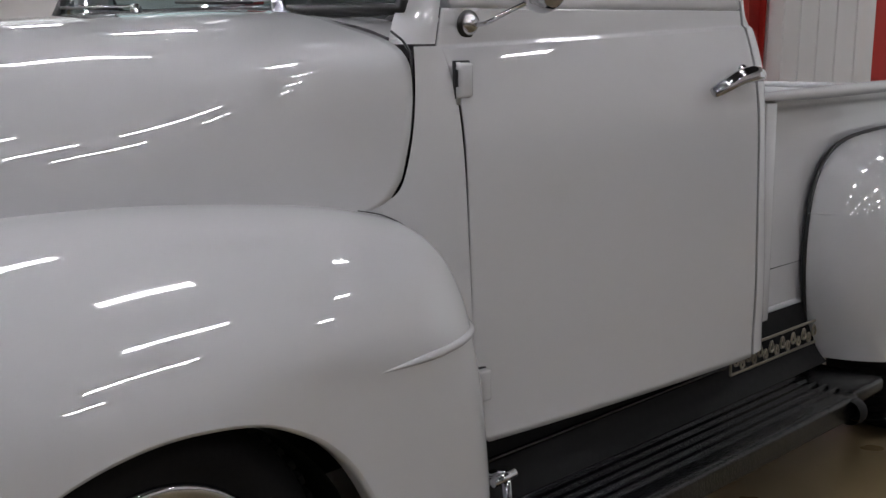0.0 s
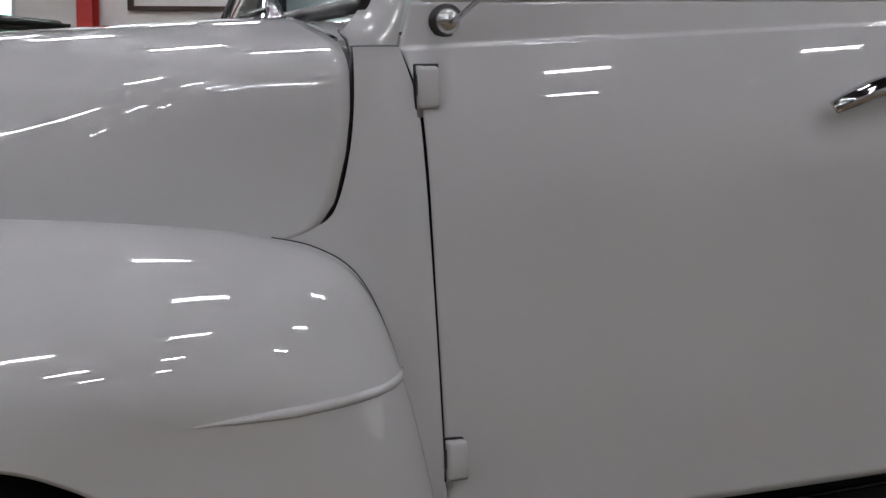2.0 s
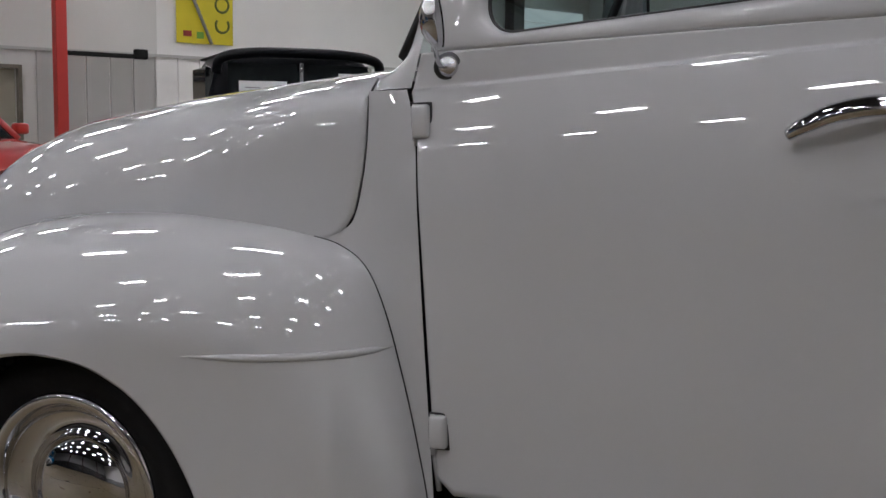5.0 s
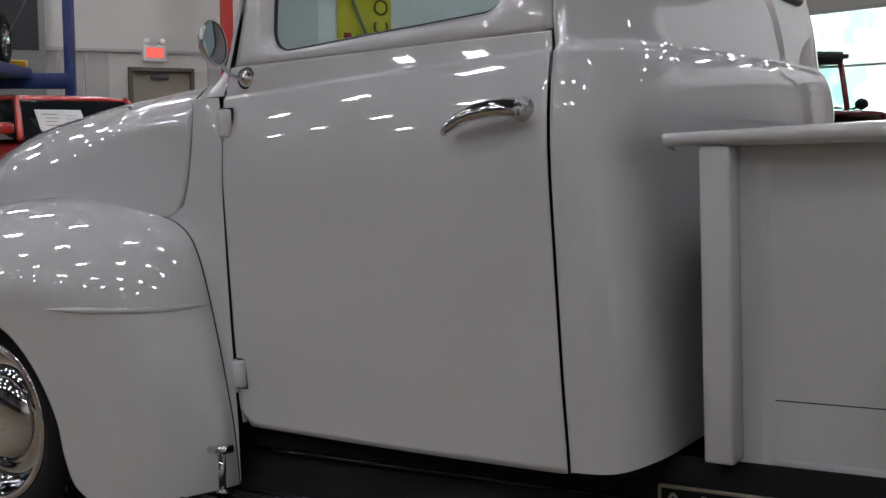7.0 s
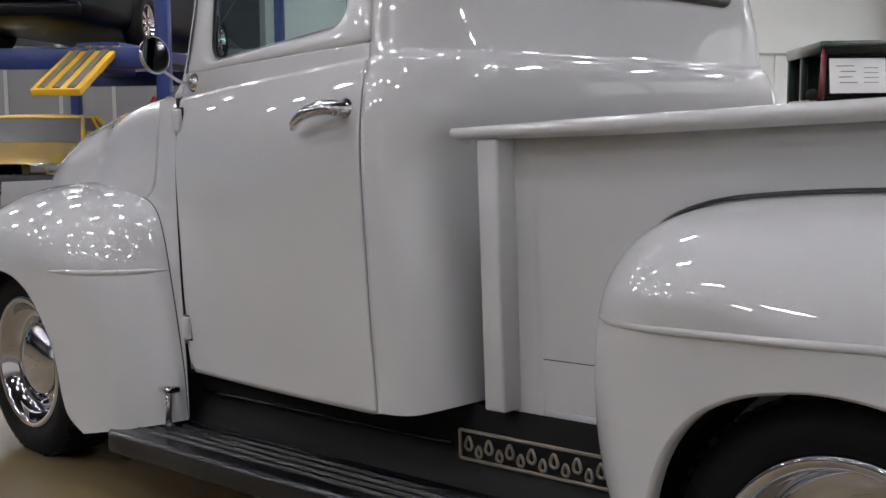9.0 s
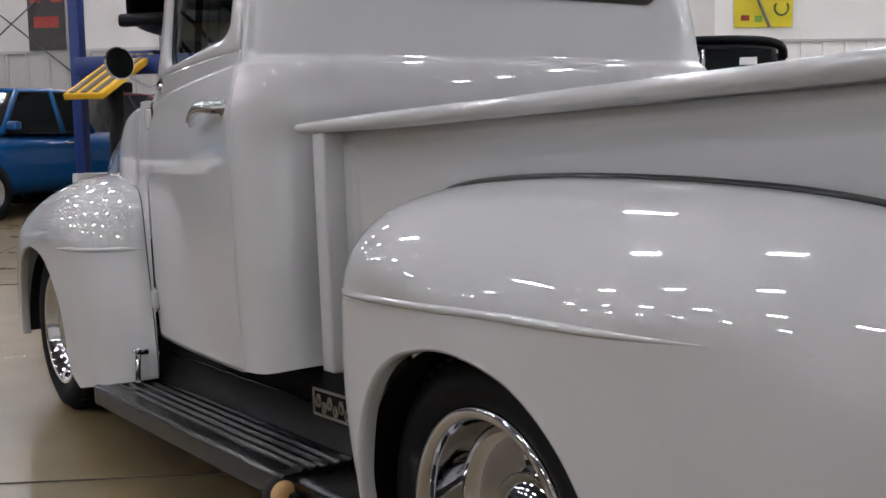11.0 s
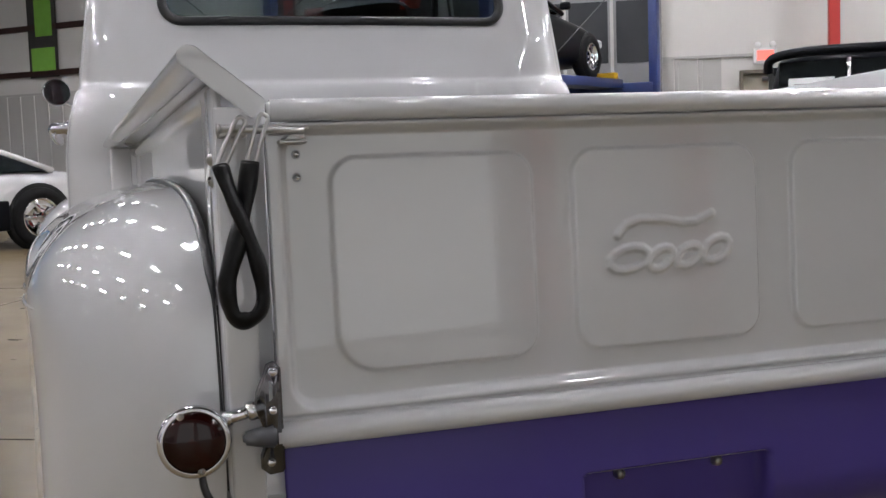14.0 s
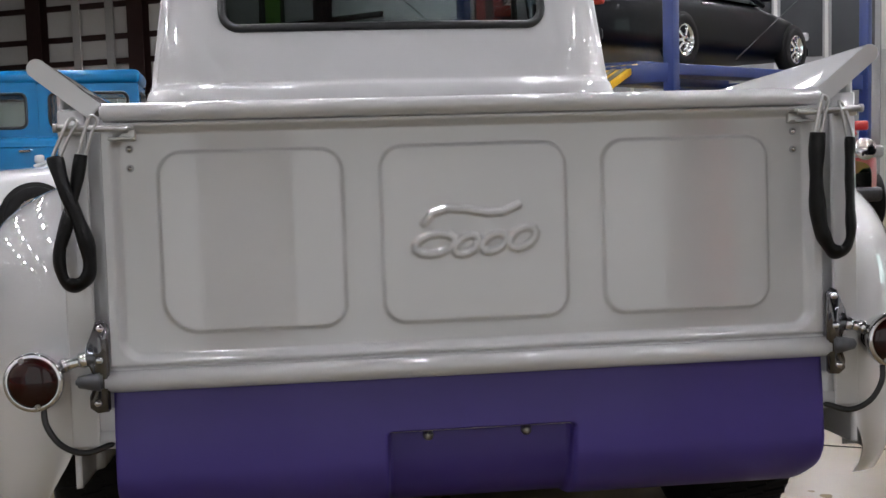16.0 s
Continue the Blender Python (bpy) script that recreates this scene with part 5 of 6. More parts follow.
def build_car(name, label, m, paint, length, width, height, deck, cabin, wheelbase, r=0.32, rim_mat=None, low=0.24, roof_mat=None, taper=0.22, boxy=4.6, axles=None):
    """A car with a rounded body, glazed cabin, wheels, lamps and bumpers.
    deck: (x, z) of the body's upper line from tail to nose; cabin: x of the four feet and roof ends (rear foot, rear roof, front roof, front foot)."""
    car = thing(name, label, "car", m)
    h = length / 2

    def shell(u, v):
        x = -h + length * u
        t = 2 * v - 1
        end = 1 - abs(2 * u - 1) ** 9
        w = width / 2 * (0.80 + 0.20 * end) * (1 - 0.04 * abs(2 * u - 1) ** 3)
        top, c = table(deck, x), (low + table(deck, x)) / 2
        hh = (top - low) / 2 * (0.72 + 0.28 * end)
        a = math.pi * v * 2
        ca, sa = math.cos(a), math.sin(a)
        e = 2 / boxy
        return Vector((x, w * math.copysign(abs(ca) ** e, ca), c + hh * math.copysign(abs(sa) ** e, sa)))

    body = part("body", grid(shell, 48, 40), paint, car)
    for x in (-h, h):
        part("bumper", boxed((x * 0.985, 0, low + 0.17), (0.10, width * 0.9, 0.15), 0.04), paint if paint in (BLACKCAR, BLUE, SILVERCAR) else IRON, car)
    rf, rr, fr, ff = cabin
    base = lambda x: table(deck, x) - 0.02
    wb, wt = width / 2 * 0.93, width / 2 * (0.93 - taper)
    foot = [(rf, base(rf)), (ff, base(ff))]
    gl = bmesh.new()
    pts = {}
    for key, x, w, z in (("a", rf, wb, base(rf)), ("b", rr, wt, height - 0.05), ("c", fr, wt, height - 0.05), ("d", ff, wb, base(ff))):
        pts[key] = [gl.verts.new((x, sg * w, z)) for sg in (-1, 1)]
    for p, q in (("a", "b"), ("c", "d")):
        gl.faces.new((pts[p][0], pts[p][1], pts[q][1], pts[q][0]))
    for k in (0, 1):
        gl.faces.new((pts["a"][k], pts["b"][k], pts["c"][k], pts["d"][k]))
    part("glazing", gl, CARGLASS, car, "dark car windows", smooth=False)
    top = grid(lambda u, v: Vector((rr - 0.03 + (fr - rr + 0.06) * u, (2 * v - 1) * (wt + 0.01), height - 0.055 + 0.055 * max(0, (1 - abs(2 * u - 1) ** 4) * (1 - abs(2 * v - 1) ** 4)) ** 0.5)), 14, 14)
    part("roof", top, roof_mat or paint, car, thick=0.02)
    mid = (rr + fr) / 2
    for sg in (-1, 1):
        for a, b in (((rf, wb, base(rf)), (rr, wt, height - 0.05)), ((ff, wb, base(ff)), (fr, wt, height - 0.05)), ((mid - 0.1, wb, base(mid)), (mid - 0.1, wt, height - 0.05))):
            part("pillar", rod(bmesh.new(), (a[0], sg * a[1], a[2]), (b[0], sg * b[1], b[2]), 0.035, 8), paint, car)
        part("side_mirror", boxed((ff - 0.1, sg * (wb + 0.10), base(ff) + 0.10), (0.10, 0.16, 0.11), 0.03), paint, car)
        part("headlamp", boxed((h * 0.965, sg * width * 0.36, table(deck, h * 0.93) - 0.13), (0.12, width * 0.2, 0.13), 0.03), LAMP, car)
        part("tail_lamp", boxed((-h * 0.97, sg * width * 0.38, table(deck, -h * 0.95) - 0.16), (0.08, width * 0.15, 0.14), 0.03), REDGLASS, car)
        part("door_handle", boxed((mid - 0.15, sg * (width / 2 + 0.005), base(mid) - 0.12), (0.14, 0.03, 0.03), 0.01), CHROME, car)
        for x in axles or (-wheelbase / 2, wheelbase / 2):
            arch = lathe([(r * 1.13, -0.08), (r * 1.13, 0.018), (r * 0.90, 0.018)], 32, Matrix.Translation((x, sg * (width / 2 - 0.015), r)) @ pose(0, 0, 0, 90 if sg < 0 else -90))
            part("wheel_arch", arch, BLACK, car)
    car_wheels(car, axles or (-wheelbase / 2, wheelbase / 2), width / 2 - 0.065, r, 0.22, rim_mat or STEEL)
    return car


SILVERCAR = material("silver_white_car_paint", (0.55, 0.55, 0.56), 0.3, coat=1.0, vary=0.04)
CARGLASS = material("dark_car_glass", (0.012, 0.015, 0.016), 0.04, scale=3, vary=0.2, spec=0.6)
CLEARGLASS = glass("clear_car_glass", (0.86, 0.92, 0.91))
LAMP = material("lamp_glass", (0.55, 0.56, 0.58), 0.1, 0.5, scale=20, vary=0.2)


def sheet(car, m, w, h, lines=4):
    """A printed paper card behind a windscreen; its print is plain bars."""
    card = part("price_card", boxed((0, 0, 0), (0.006, w, h), 0, m), PAPER, car, "white paper information card", smooth=False)
    bars = bmesh.new()
    for k in range(lines):
        box(bars, (0.005, -w * 0.22 + 0.02 * (k % 2), h * (0.28 - 0.16 * k)), (0.002, w * (0.32 - 0.04 * (k % 3)), h * 0.03), 0, m)
        box(bars, (0.005, w * 0.24, h * (0.22 - 0.14 * k)), (0.002, w * 0.26, h * 0.02), 0, m)
    part("print_bars", bars, INK, card, smooth=False)


# black antique truck with a split windscreen
def antique(name, label, m, paint, roof_mat, post_mat, card_side):
    """An upright cab with a split windscreen."""
    car = thing(name, label, "truck", m)
    pane_mat = CARGLASS
    def cab_at(u, v):
        a = 2 * math.pi * u
        z = 0.62 + 1.20 * v
        w = 0.80 - 0.10 * smooth01((v - 0.5) / 0.5)
        l = 0.62 - 0.06 * smooth01((v - 0.5) / 0.5)
        if v > 0.9:
            k = (v - 0.9) / 0.1
            w, l = w - 0.10 * k * k, l - 0.10 * k * k
        e = 0.45
        return Vector((-0.62 + l * math.copysign(abs(math.cos(a)) ** e, math.cos(a)) + 0.06 * v, w * math.copysign(abs(math.sin(a)) ** e, math.sin(a)), z))
    part("cab", grid(cab_at, 48, 24, True), paint, car)
    part("roof", grid(lambda u, v: Vector((-1.14 + 1.08 * u, (2 * v - 1) * 0.66, 1.80 + 0.07 * max(0, (1 - abs(2 * u - 1) ** 3) * (1 - abs(2 * v - 1) ** 3)) ** 0.6)), 12, 12), roof_mat, car, thick=0.02)
    visor = sweep(curve_points([(0.02, -0.74, 1.62), (0.06, -0.70, 1.74), (0.09, -0.45, 1.79), (0.10, 0, 1.80), (0.09, 0.45, 1.79), (0.06, 0.70, 1.74), (0.02, 0.74, 1.62)], 30), 0.045, 10)
    part("visor", visor, roof_mat, car)
    for sg in (-1, 1):
        pane_m = Matrix.Translation((0.045, sg * 0.335, 1.50)) @ pose(0, 0, 0, 0, -10, sg * 4)
        part("windscreen_pane", boxed((0, 0, 0), (0.012, 0.61, 0.42), 0, pane_m), pane_mat, car, "dark split windscreen pane", smooth=False)
        part("side_window", boxed((-0.55, sg * 0.735, 1.50), (0.62, 0.10, 0.36), 0.005, None), pane_mat, car, smooth=False)
        part("fender", grid(lambda u, v: Vector((0.15 + 1.45 * u, sg * (0.45 + 0.42 * v), 0.55 + 0.38 * math.sin(math.pi * (0.12 + 0.80 * u)) * (1 - 0.35 * v ** 3))), 20, 10), paint, car, thick=0.02)
        part("headlamp", lathe([(0.0, 0.03), (0.09, 0.02), (0.105, -0.01), (0.09, -0.09), (0.0, -0.16)], 24, Matrix.Translation((1.35, sg * 0.52, 0.98)) @ pose(0, 0, 0, 0, 90)), CHROME, car)
    part("centre_post", boxed((0.062, 0, 1.50), (0.02, 0.035, 0.44), 0.005, None), post_mat, car, "bright windscreen centre post")
    part("hood", grid(lambda u, v: Vector((0.05 + 1.45 * u, (2 * v - 1) * (0.60 - 0.20 * u), 1.24 - 0.10 * u - 0.55 * abs(2 * v - 1) ** 2.6)), 12, 16), paint, car, thick=0.02)
    part("grille", boxed((1.50, 0, 0.80), (0.06, 0.62, 0.55), 0.03), CHROME, car)
    part("bed", boxed((-1.95, 0, 0.85), (1.5, 1.35, 0.5), 0.04), paint, car)
    sheet(car, Matrix.Translation((0.066, card_side * 0.34, 1.42)) @ pose(0, 0, 0, 0, -10, card_side * 4), 0.42, 0.27)
    part("sticker", boxed((0.066, -card_side * 0.42, 1.60), (0.006, 0.16, 0.07), 0, None), PAPER, car, smooth=False)
    part("chassis", boxed((-0.5, 0, 0.5), (3.6, 0.9, 0.14), 0.02), BLACK, car)
    car_wheels(car, (-1.95, 0.95), 0.70, 0.36, 0.18, paint)
    return car


antique("antique_truck", "black antique truck with a split windscreen and a price card", place(-3.86, 6.12, 0.70, -0.71), BLACKCAR, BLACKCAR, CHROME, -1)


def coupe_roofed(m):
    """A narrow early car: open-sided cab under a fabric roof, raked windscreen, long hood."""
    car = thing("antique_car", "dark red antique car with black fabric roof and price card", "car", m)
    def tub(u, v):
        a = 2 * math.pi * u
        c, t = math.cos(a), math.sin(a)
        return Vector((-0.66 + 0.68 * math.copysign(abs(c) ** 0.35, c), (0.60 + 0.03 * v) * math.copysign(abs(t) ** 0.35, t), 0.60 + 0.66 * v))
    part("body", grid(tub, 48, 8, True), MAROON, car, thick=0.02)
    part("body_floor", boxed((-0.66, 0, 0.66), (1.30, 1.16, 0.04)), BLACK, car)
    part("bench_seat", boxed((-0.95, 0, 0.98), (0.20, 1.05, 0.52), 0.06), SEAT, car)
    part("dashboard", boxed((-0.02, 0, 1.20), (0.05, 1.14, 0.14), 0.02), BLACK, car)
    part("hood", grid(lambda u, v: Vector((0.00 + 1.40 * u, (2 * v - 1) * (0.62 - 0.26 * u ** 0.8), 1.275 - 0.06 * u - 0.50 * abs(2 * v - 1) ** 7)), 14, 20), MAROON, car, thick=0.02)
    part("cowl_trim", sweep([(0.02, -0.60 + 1.2 * k / 16, 1.285 - 0.03 * abs(k / 8 - 1) ** 3) for k in range(17)], 0.010, 8), BLACK, car)
    for sg in (-1, 1):
        part("windscreen_post", sweep([(0.06, sg * 0.622, 1.24), (0.02, sg * 0.604, 1.45), (-0.03, sg * 0.583, 1.68)], 0.022, 10), MAROON, car)
        for x in (-0.74, -1.24):
            part("roof_pillar", boxed((x, sg * 0.58, 1.46), (0.09, 0.05, 0.44), 0.015), DARKGREEN, car)
        part("roof_side", boxed((-0.64, sg * 0.60, 1.645), (1.26, 0.03, 0.09), 0.012), DARKGREEN, car)
        part("cowl_lamp", lathe([(0.0, 0.05), (0.035, 0.045), (0.045, 0.0), (0.03, -0.05), (0.0, -0.06)], 18, Matrix.Translation((0.12, sg * 0.70, 1.29)) @ pose(0, 0, 0, 0, 90)), BLACK, car)
        part("lamp_stalk", rod(bmesh.new(), (0.10, sg * 0.55, 1.22), (0.10, sg * 0.69, 1.27), 0.010, 8), BLACK, car)
        part("fender", grid(lambda u, v: Vector((0.10 + 1.50 * u, sg * (0.45 + 0.36 * v), 0.50 + 0.40 * math.sin(math.pi * (0.12 + 0.80 * u)) * (1 - 0.35 * v ** 3))), 20, 10), MAROON, car, thick=0.02)
        part("headlamp", lathe([(0.0, 0.03), (0.09, 0.02), (0.105, -0.01), (0.09, -0.09), (0.0, -0.16)], 24, Matrix.Translation((1.35, sg * 0.45, 0.90)) @ pose(0, 0, 0, 0, 90)), CHROME, car)
    part("windscreen_header", boxed((-0.03, 0, 1.64), (0.05, 1.20, 0.10), 0.012), DARKGREEN, car)
    pane_m = Matrix.Translation((0.015, 0, 1.47)) @ pose(0, 0, 0, 0, -12)
    part("windscreen_pane", boxed((0, 0, 0), (0.008, 1.17, 0.37), 0, pane_m), CLEARGLASS, car, smooth=False)
    part("rear_curtain", boxed((-1.28, 0, 1.44), (0.03, 1.18, 0.48), 0.01), DARKGREEN, car, "black fabric rear curtain")
    part("roof", grid(lambda u, v: Vector((-1.32 + 1.40 * u, (2 * v - 1) * 0.61, 1.665 + 0.035 * (1 - abs(2 * v - 1) ** 4) * (1 - abs(2 * u - 1) ** 6))), 14, 14), DARKGREEN, car, "black fabric roof", thick=0.035)
    part("steering_wheel", sweep([(-0.22 + 0.10 * math.cos(k * math.pi / 12), 0.26 + 0.19 * math.sin(k * math.pi / 12), 1.26 + 0.15 * math.cos(k * math.pi / 12)) for k in range(24)], 0.012, 8, True), BLACK, car)
    part("wiper", rod(bmesh.new(), (0.075, -0.02, 1.302), (0.06, 0.28, 1.315), 0.006, 8), BLACK, car)
    part("grille", boxed((1.41, 0, 0.82), (0.06, 0.56, 0.56), 0.03), MAROON, car)
    part("rear_deck", boxed((-1.70, 0, 0.85), (0.86, 1.10, 0.55), 0.12), MAROON, car)
    sheet(car, Matrix.Translation((0.042, -0.36, 1.43)) @ pose(0, 0, 0, 0, -12), 0.40, 0.26)
    part("chassis", boxed((-0.3, 0, 0.5), (3.3, 0.8, 0.14), 0.02), BLACK, car)
    car_wheels(car, (-1.70, 0.90), 0.66, 0.36, 0.14, MAROON)
    return car


coupe_roofed(place(-0.37, 5.80, 0.63, -0.77))

red = build_car("hatchback", "red compact car with round headlamps and a card in its windscreen", place(-7.6, 5.15, 0.98, -0.18), REDCAR, 3.6, 1.70, 1.48, ((-1.85, 0.95), (-1.6, 1.02), (0.9, 1.05), (1.7, 0.98), (1.85, 0.80)), (-1.7, -1.40, 0.30, 0.72), 2.4, 0.31)
sheet(red, Matrix.Translation((0.58, -0.28, 1.20)) @ pose(0, 0, 0, 0, -32), 0.5, 0.26)
for sg in (-1, 1):
    part("round_headlamp", lathe([(0.0, 0.03), (0.07, 0.025), (0.10, 0.008), (0.115, 0.0), (0.11, -0.03)], 28, Matrix.Translation((1.82, sg * 0.58, 0.88)) @ pose(0, 0, 0, 0, 80)), CHROME, red, "round headlamp")
blue = build_car("blue_pickup", "blue compact pickup truck with a card in its windscreen", place(-11.56, 1.42, 0.58, -0.81), BLUE, 4.8, 1.72, 1.60, ((-2.4, 1.0), (-0.5, 1.02), (1.0, 1.04), (2.2, 0.92), (2.4, 0.75)), (-0.65, -0.45, 0.55, 1.05), 2.75, 0.33)
sheet(blue, Matrix.Translation((0.95, -0.35, 1.20)) @ pose(0, 0, 0, 0, -42), 0.45, 0.28)
for sg in (-1, 1):
    part("marker_lamp", boxed((2.355, sg * 0.80, 0.755), (0.12, 0.09, 0.12), 0.02), AMBER, blue, "amber marker lamp")
    part("head_lamp", boxed((2.375, sg * 0.61, 0.755), (0.09, 0.29, 0.13), 0.03), LAMP, blue, "clear wide headlamp")
part("grille", boxed((2.40, 0, 0.70), (0.06, 0.72, 0.24), 0.02), BLACK, blue)
for k in range(3):
    part("grille_bar", boxed((2.43, 0, 0.62 + 0.08 * k), (0.03, 0.70, 0.02), 0.004), CHROME, blue)
for y in (-0.45, 0.25):
    part("wiper", rod(bmesh.new(), (1.04, y, 1.05), (0.86, y + 0.5, 1.16), 0.010, 6), BLACK, blue)
build_car("maroon_wagon", "dark maroon wagon with tinted windows", place(-14.6, 2.6, 0.5, -0.86), MAROON, 4.5, 1.75, 1.66, ((-2.2, 1.0), (1.0, 1.03), (2.2, 0.9)), (-2.0, -1.8, 0.4, 0.9), 2.6, 0.33)
coupe = build_car("white_coupe", "silver-white sports coupe with chrome wheels", place(-9.15, -2.65, 0.49, -0.87), SILVERCAR, 4.4, 1.80, 1.27, ((-2.2, 0.88), (-1.0, 0.93), (0.6, 0.93), (1.6, 0.89), (2.2, 0.74)), (-1.5, -0.7, -0.1, 0.75), 2.55, 0.355, CHROME, roof_mat=BLACKCAR)
for sg in (-1, 1):
    part("side_skirt", boxed((0, sg * 0.895, 0.40), (1.80, 0.05, 0.34), 0.02), BLACKCAR, coupe, "black lower body side")
    part("nose_skirt", boxed((1.95, sg * 0.80, 0.40), (0.34, 0.14, 0.32), 0.03), BLACKCAR, coupe)
def holed(bm, x0, x1, z0, z1, pad, r, y, thick):
    """A flat panel with one round-cornered opening, standing across y."""
    inner = rounded(x0 + pad, x1 - pad, z0 + pad, z1 - pad, r, 5)
    cx, cz = (x0 + x1) / 2, (z0 + z1) / 2
    outer = []
    for x, z in inner:
        k = min((x1 - x0) / 2 / max(1e-6, abs(x - cx)), (z1 - z0) / 2 / max(1e-6, abs(z - cz)))
        outer.append((cx + (x - cx) * k, cz + (z - cz) * k))
    rows = [[bm.verts.new((x, yy, z)) for x, z in line] for line, yy in ((outer, y), (inner, y), (inner, y - thick), (outer, y - thick))]
    n = len(inner)
    for a, b in zip(rows, rows[1:]):
        for k in range(n):
            bm.faces.new((a[k], a[(k + 1) % n], b[(k + 1) % n], b[k]))
    return inner


BRIGHTBLUE = material("bright_blue_paint", (0.003, 0.120, 0.29), 0.32, spec=0.15, coat=0.45)
wagon = thing("off_road_wagon", "bright blue boxy off-road wagon", "car", place(-11.8, -4.65, 0.08, -1.0))
part("body", boxed((-0.05, 0, 0.86), (4.0, 1.74, 0.90), 0.07), BRIGHTBLUE, wagon)
part("hood", boxed((1.40, 0, 1.30), (1.10, 1.50, 0.10), 0.04), BRIGHTBLUE, wagon)
part("roof", boxed((-0.70, 0, 2.13), (2.62, 1.62, 0.20), 0.07), BRIGHTBLUE, wagon, "blue roof with a thick rounded edge")
part("cabin_floor", boxed((-0.7, 0, 1.28), (2.4, 1.5, 0.04)), BLACK, wagon)
for sg in (-1, 1):
    for x0, x1 in ((-1.98, -0.62), (-0.61, 0.58)):
        side_bm = bmesh.new()
        ring_of = holed(side_bm, x0, x1, 1.29, 2.06, 0.15, 0.09, sg * 0.80, sg * 0.05)
        panel_ob = part("side_panel", side_bm, BRIGHTBLUE, wagon, smooth=False)
        part("window_seal", sweep([(x, sg * 0.802, z) for x, z in ring_of], 0.022, 6, True), SEAL, panel_ob)
        pane = part("window_pane", boxed(((x0 + x1) / 2, sg * 0.782, 1.675), (x1 - x0 - 0.28, 0.006, 0.50)), CLEARGLASS, panel_ob, smooth=False)
    part("belt_crease", boxed((-0.05, sg * 0.872, 1.18), (3.9, 0.02, 0.03), 0.008), BRIGHTBLUE, wagon)
    part("door_handle", boxed((-0.42, sg * 0.885, 1.12), (0.16, 0.04, 0.035), 0.012), CHROME, wagon, "chrome door handle")
    part("head_lamp", lathe([(0.0, 0.04), (0.08, 0.03), (0.10, 0.0), (0.10, -0.05)], 24, Matrix.Translation((1.95, sg * 0.58, 1.02)) @ pose(0, 0, 0, 0, 90)), LAMP, wagon)
    part("tail_lamp", boxed((-2.05, sg * 0.74, 1.0), (0.05, 0.14, 0.22), 0.02), REDGLASS, wagon)
    for x in (-1.25, 1.15):
        part("wheel_arch", lathe([(0.42, -0.05), (0.42, 0.02), (0.34, 0.02)], 30, Matrix.Translation((x, sg * 0.86, 0.36)) @ pose(0, 0, 0, 90 if sg < 0 else -90)), BLACK, wagon)
for x in (-1.98, 0.60):
    end_bm = bmesh.new()
    ring_of = holed(end_bm, -0.80, 0.80, 1.29, 2.06, 0.14, 0.08, 0, 0.05)
    bmesh.ops.transform(end_bm, matrix=Matrix.Translation((x, 0, 0)) @ pose(0, 0, 0, 0, 0, 90), verts=end_bm.verts)
    end_ob = part("end_panel", end_bm, BRIGHTBLUE, wagon, smooth=False)
    part("window_pane", boxed((x - 0.02, 0, 1.675), (0.006, 1.32, 0.50)), CLEARGLASS, end_ob, smooth=False)
part("bumper", boxed((-2.08, 0, 0.62), (0.10, 1.6, 0.14), 0.04), CHROME, wagon)
car_wheels(wagon, (-1.25, 1.15), 0.77, 0.36, 0.22, CHROME)
build_car("yellow_coupe", "yellow coupe parked under the lift", place(-12.6, 5.0, 0.75, -0.66), YELLOW, 4.3, 1.78, 1.27, ((-2.1, 0.85), (0.8, 0.88), (2.1, 0.68)), (-1.5, -0.8, 0.0, 0.8), 2.5, 0.32)

# ---------- four-post lift with a black coupe ----------
LIFT = place(-9.1, 5.95, -0.64, 0.77)
lift = thing("car_lift", "blue four-post car lift with yellow ramps", "car lift", LIFT @ Matrix.Translation((0, 1.6, 0)))
for x in (-2.66, 2.66):
    for y in (-1.6, 1.6):
        pb = bmesh.new()
        box(pb, (x, y, 1.9), (0.14, 0.14, 3.8), 0.012)
        box(pb, (x, y, 0.012), (0.34, 0.34, 0.024), 0.004)
        part("post", pb, LIFTBLUE, lift)
    part("cross_beam", boxed((x, 0, 1.80), (0.16, 3.2, 0.22), 0.015), LIFTBLUE, lift)
for y in (-0.86, 0.86):
    part("runway", boxed((0, y, 1.90), (5.2, 0.48, 0.14), 0.01), LIFTBLUE, lift)
    rm = Matrix.Translation((-2.6, y, 1.93)) @ pose(0, 0, 0, 0, -24)
    rp = part("ramp", boxed((-0.60, 0, -0.03), (1.2, 0.50, 0.07), 0.008, rm), RAMP, lift, "yellow drive-on ramp")
    for k in range(3):
        part("tread_strip", boxed((-0.60, -0.15 + 0.15 * k, 0.012), (1.14, 0.075, 0.012), 0.002, rm), TREADPLATE, rp)
    part("wheel_chock", boxed((2.4, y, 2.02), (0.14, 0.44, 0.10), 0.02), RAMP, lift)
part("jack_stand", rod(bmesh.new(), (-3.05, 0.86, 0.0), (-3.05, 0.86, 1.50), 0.09, 16), BLACK, lift, "black support under the ramp")
part("stand_head", boxed((-3.05, 0.86, 1.53), (0.5, 0.16, 0.12), 0.02), BLACK, lift)
part("cable", rod(bmesh.new(), (-1.2, -1.62, 2.0), (2.5, -1.62, 3.9), 0.007, 6), IRON, lift)
tm = LIFT @ Matrix.Translation((-0.28, 1.6, 1.97))
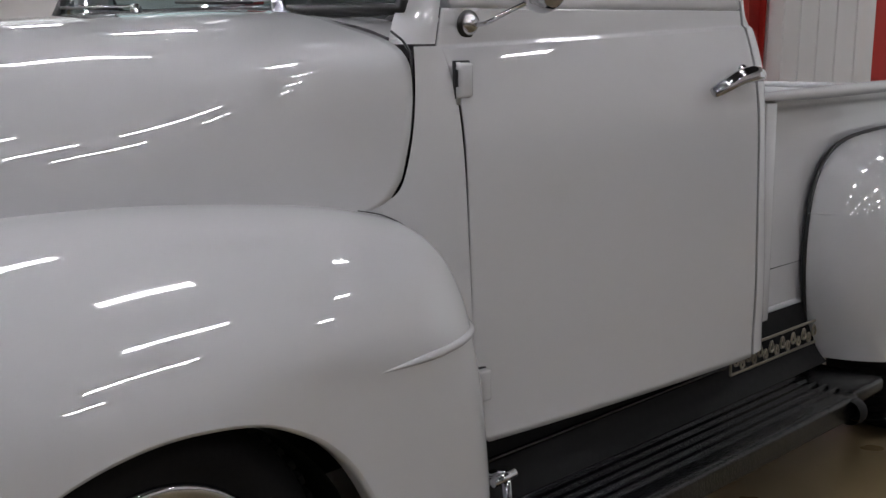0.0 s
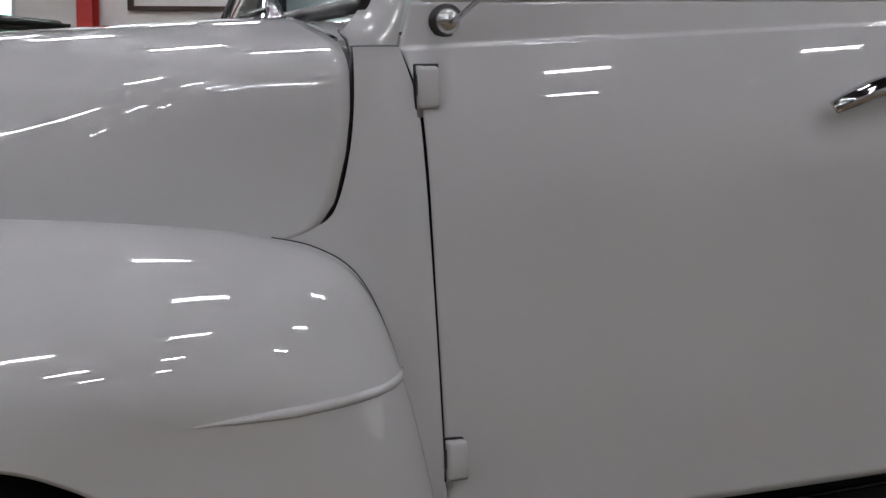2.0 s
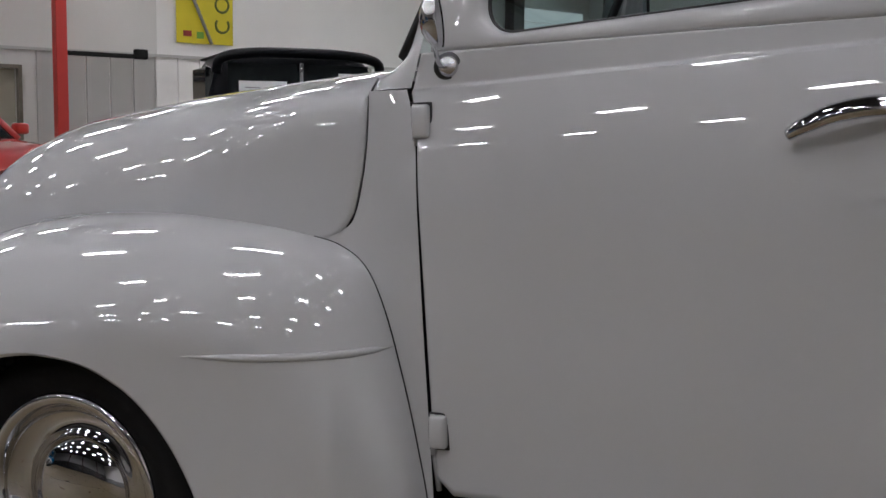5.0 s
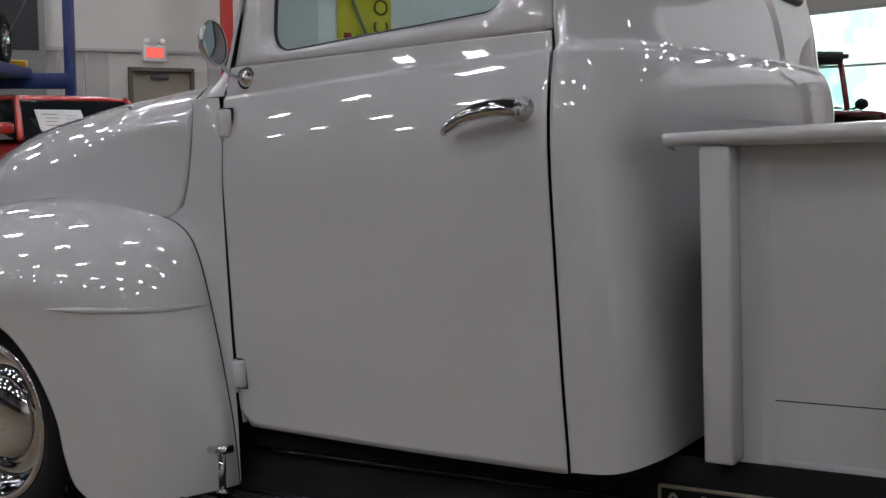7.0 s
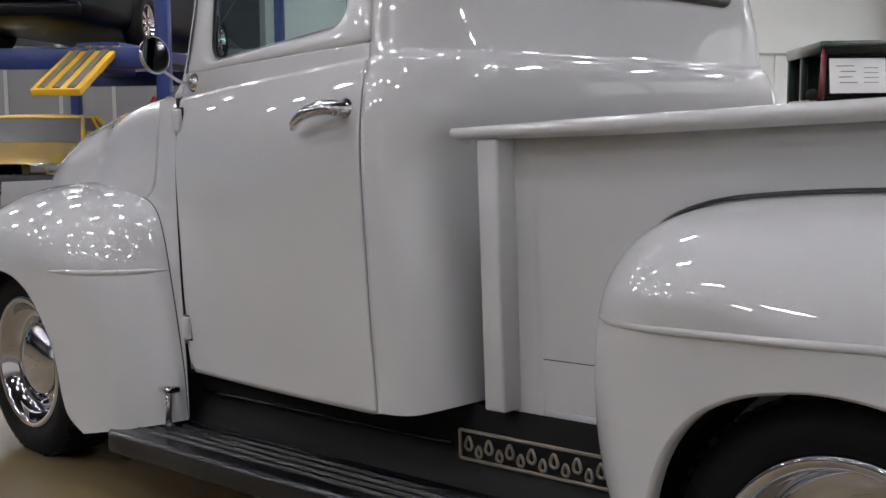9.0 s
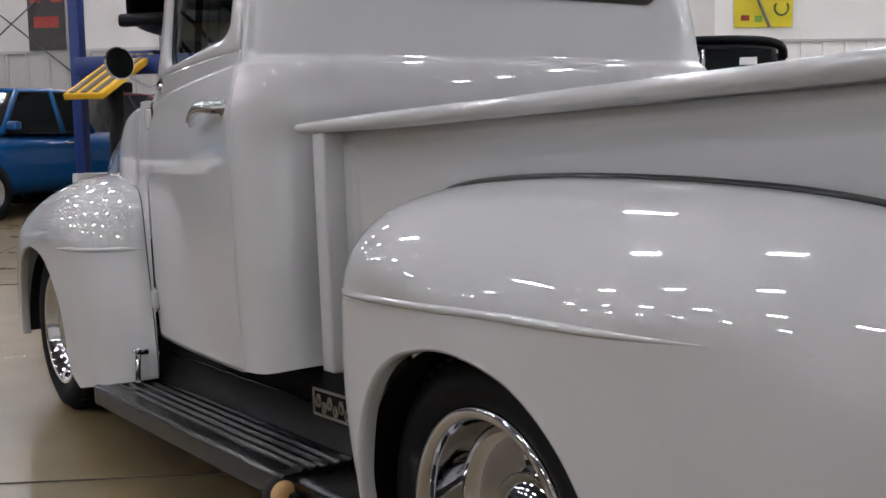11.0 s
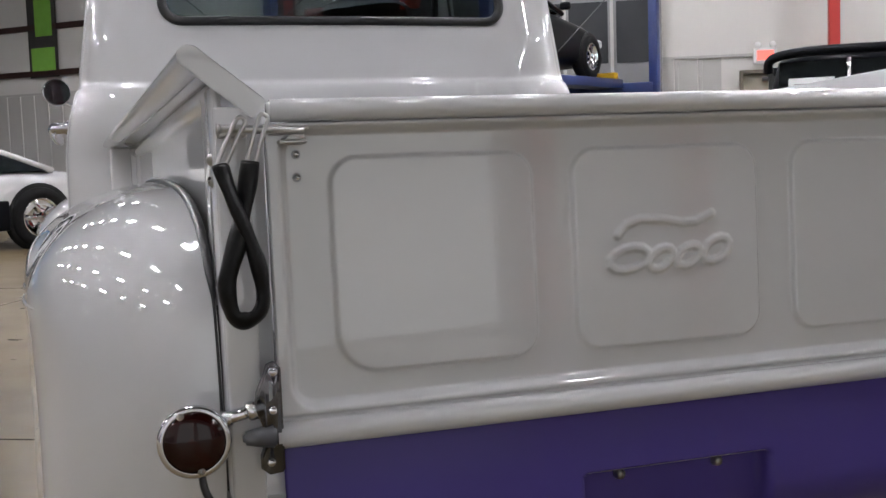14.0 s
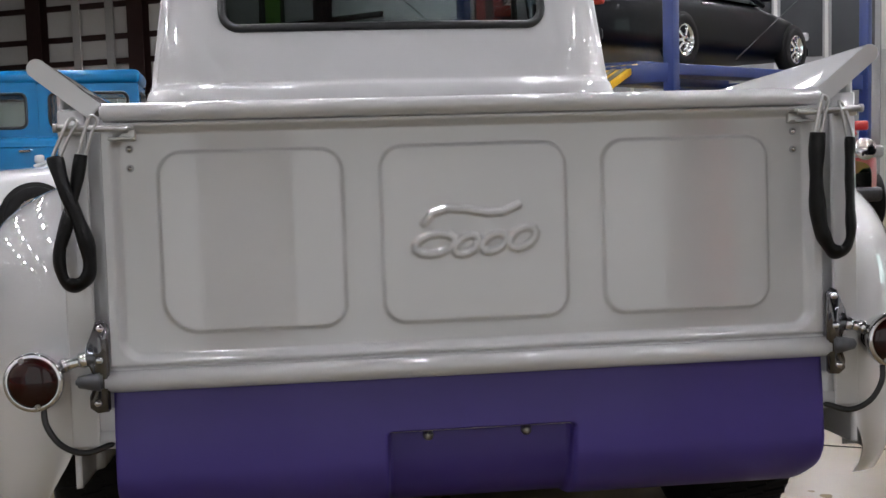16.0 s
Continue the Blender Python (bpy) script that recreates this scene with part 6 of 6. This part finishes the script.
build_car("lifted_coupe", "black coupe parked up on the lift", tm, BLACKCAR, 5.4, 1.86, 1.38, ((-2.7, 0.86), (-2.3, 0.96), (-1.0, 0.96), (1.0, 0.94), (2.2, 0.80), (2.7, 0.60)), (-1.9, -0.9, 0.2, 1.2), 3.1, 0.32, CHROME, 0.15, axles=(-1.02, 2.02))

# ---------- banners ----------
def banner(name, label, m, w, h, mat, bars=()):
    ob = thing(name, label, "banner", m)
    part("cloth", boxed((0, 0, 0), (w, 0.012, h), 0.002), mat, ob, smooth=False)
    for x, z, bw, bh, bm_ in bars:
        part("print_shape", boxed((x, -0.010, z), (bw, 0.006, bh), 0.001), bm_, ob, smooth=False)
    return ob


yellow_sign = banner("yellow_sign", "yellow vinyl sign with dark print shapes", mA @ Matrix.Translation((10.98, -0.05, 3.55)), 1.12, 1.7, SIGNYELLOW, ((-0.35, -0.68, 0.16, 0.10, POSTERRED), (-0.1, -0.70, 0.14, 0.12, GREEN)))
for cz, gap in ((-0.50, 0.9), (-0.14, 0.0)):
    arc = [(0.34 + 0.13 * math.cos(a), -0.012, cz + 0.13 * math.sin(a)) for a in (math.pi / 2 + gap + (2 * math.pi - 2 * gap) * k / 28 for k in range(29))]
    part("letter", sweep(arc, 0.022, 6), material("dark_sign_ink", (0.10, 0.12, 0.02), 0.7), yellow_sign)
part("brace", rod(bmesh.new(), (-0.62, -0.06, 0.75), (0.10, -0.06, -0.85), 0.03, 8), INK, yellow_sign, "dark diagonal brace")
banner("dark_poster", "tall dark poster with red print shapes", mF @ Matrix.Translation((9.3, -0.10, 3.42)), 0.74, 1.9, POSTERDARK, ((-0.2, 0.2, 0.22, 0.6, POSTERRED), (0.22, 0.2, 0.22, 0.6, POSTERRED), (0, -0.45, 0.5, 0.2, POSTERRED)))
banner("green_banner", "tall green and black banner", mF @ Matrix.Translation((3.0, -0.10, 4.0)), 0.86, 2.4, POSTERDARK, ((0.05, 0.15, 0.5, 0.9, GREEN), (0, -0.8, 0.7, 0.5, GREEN)))
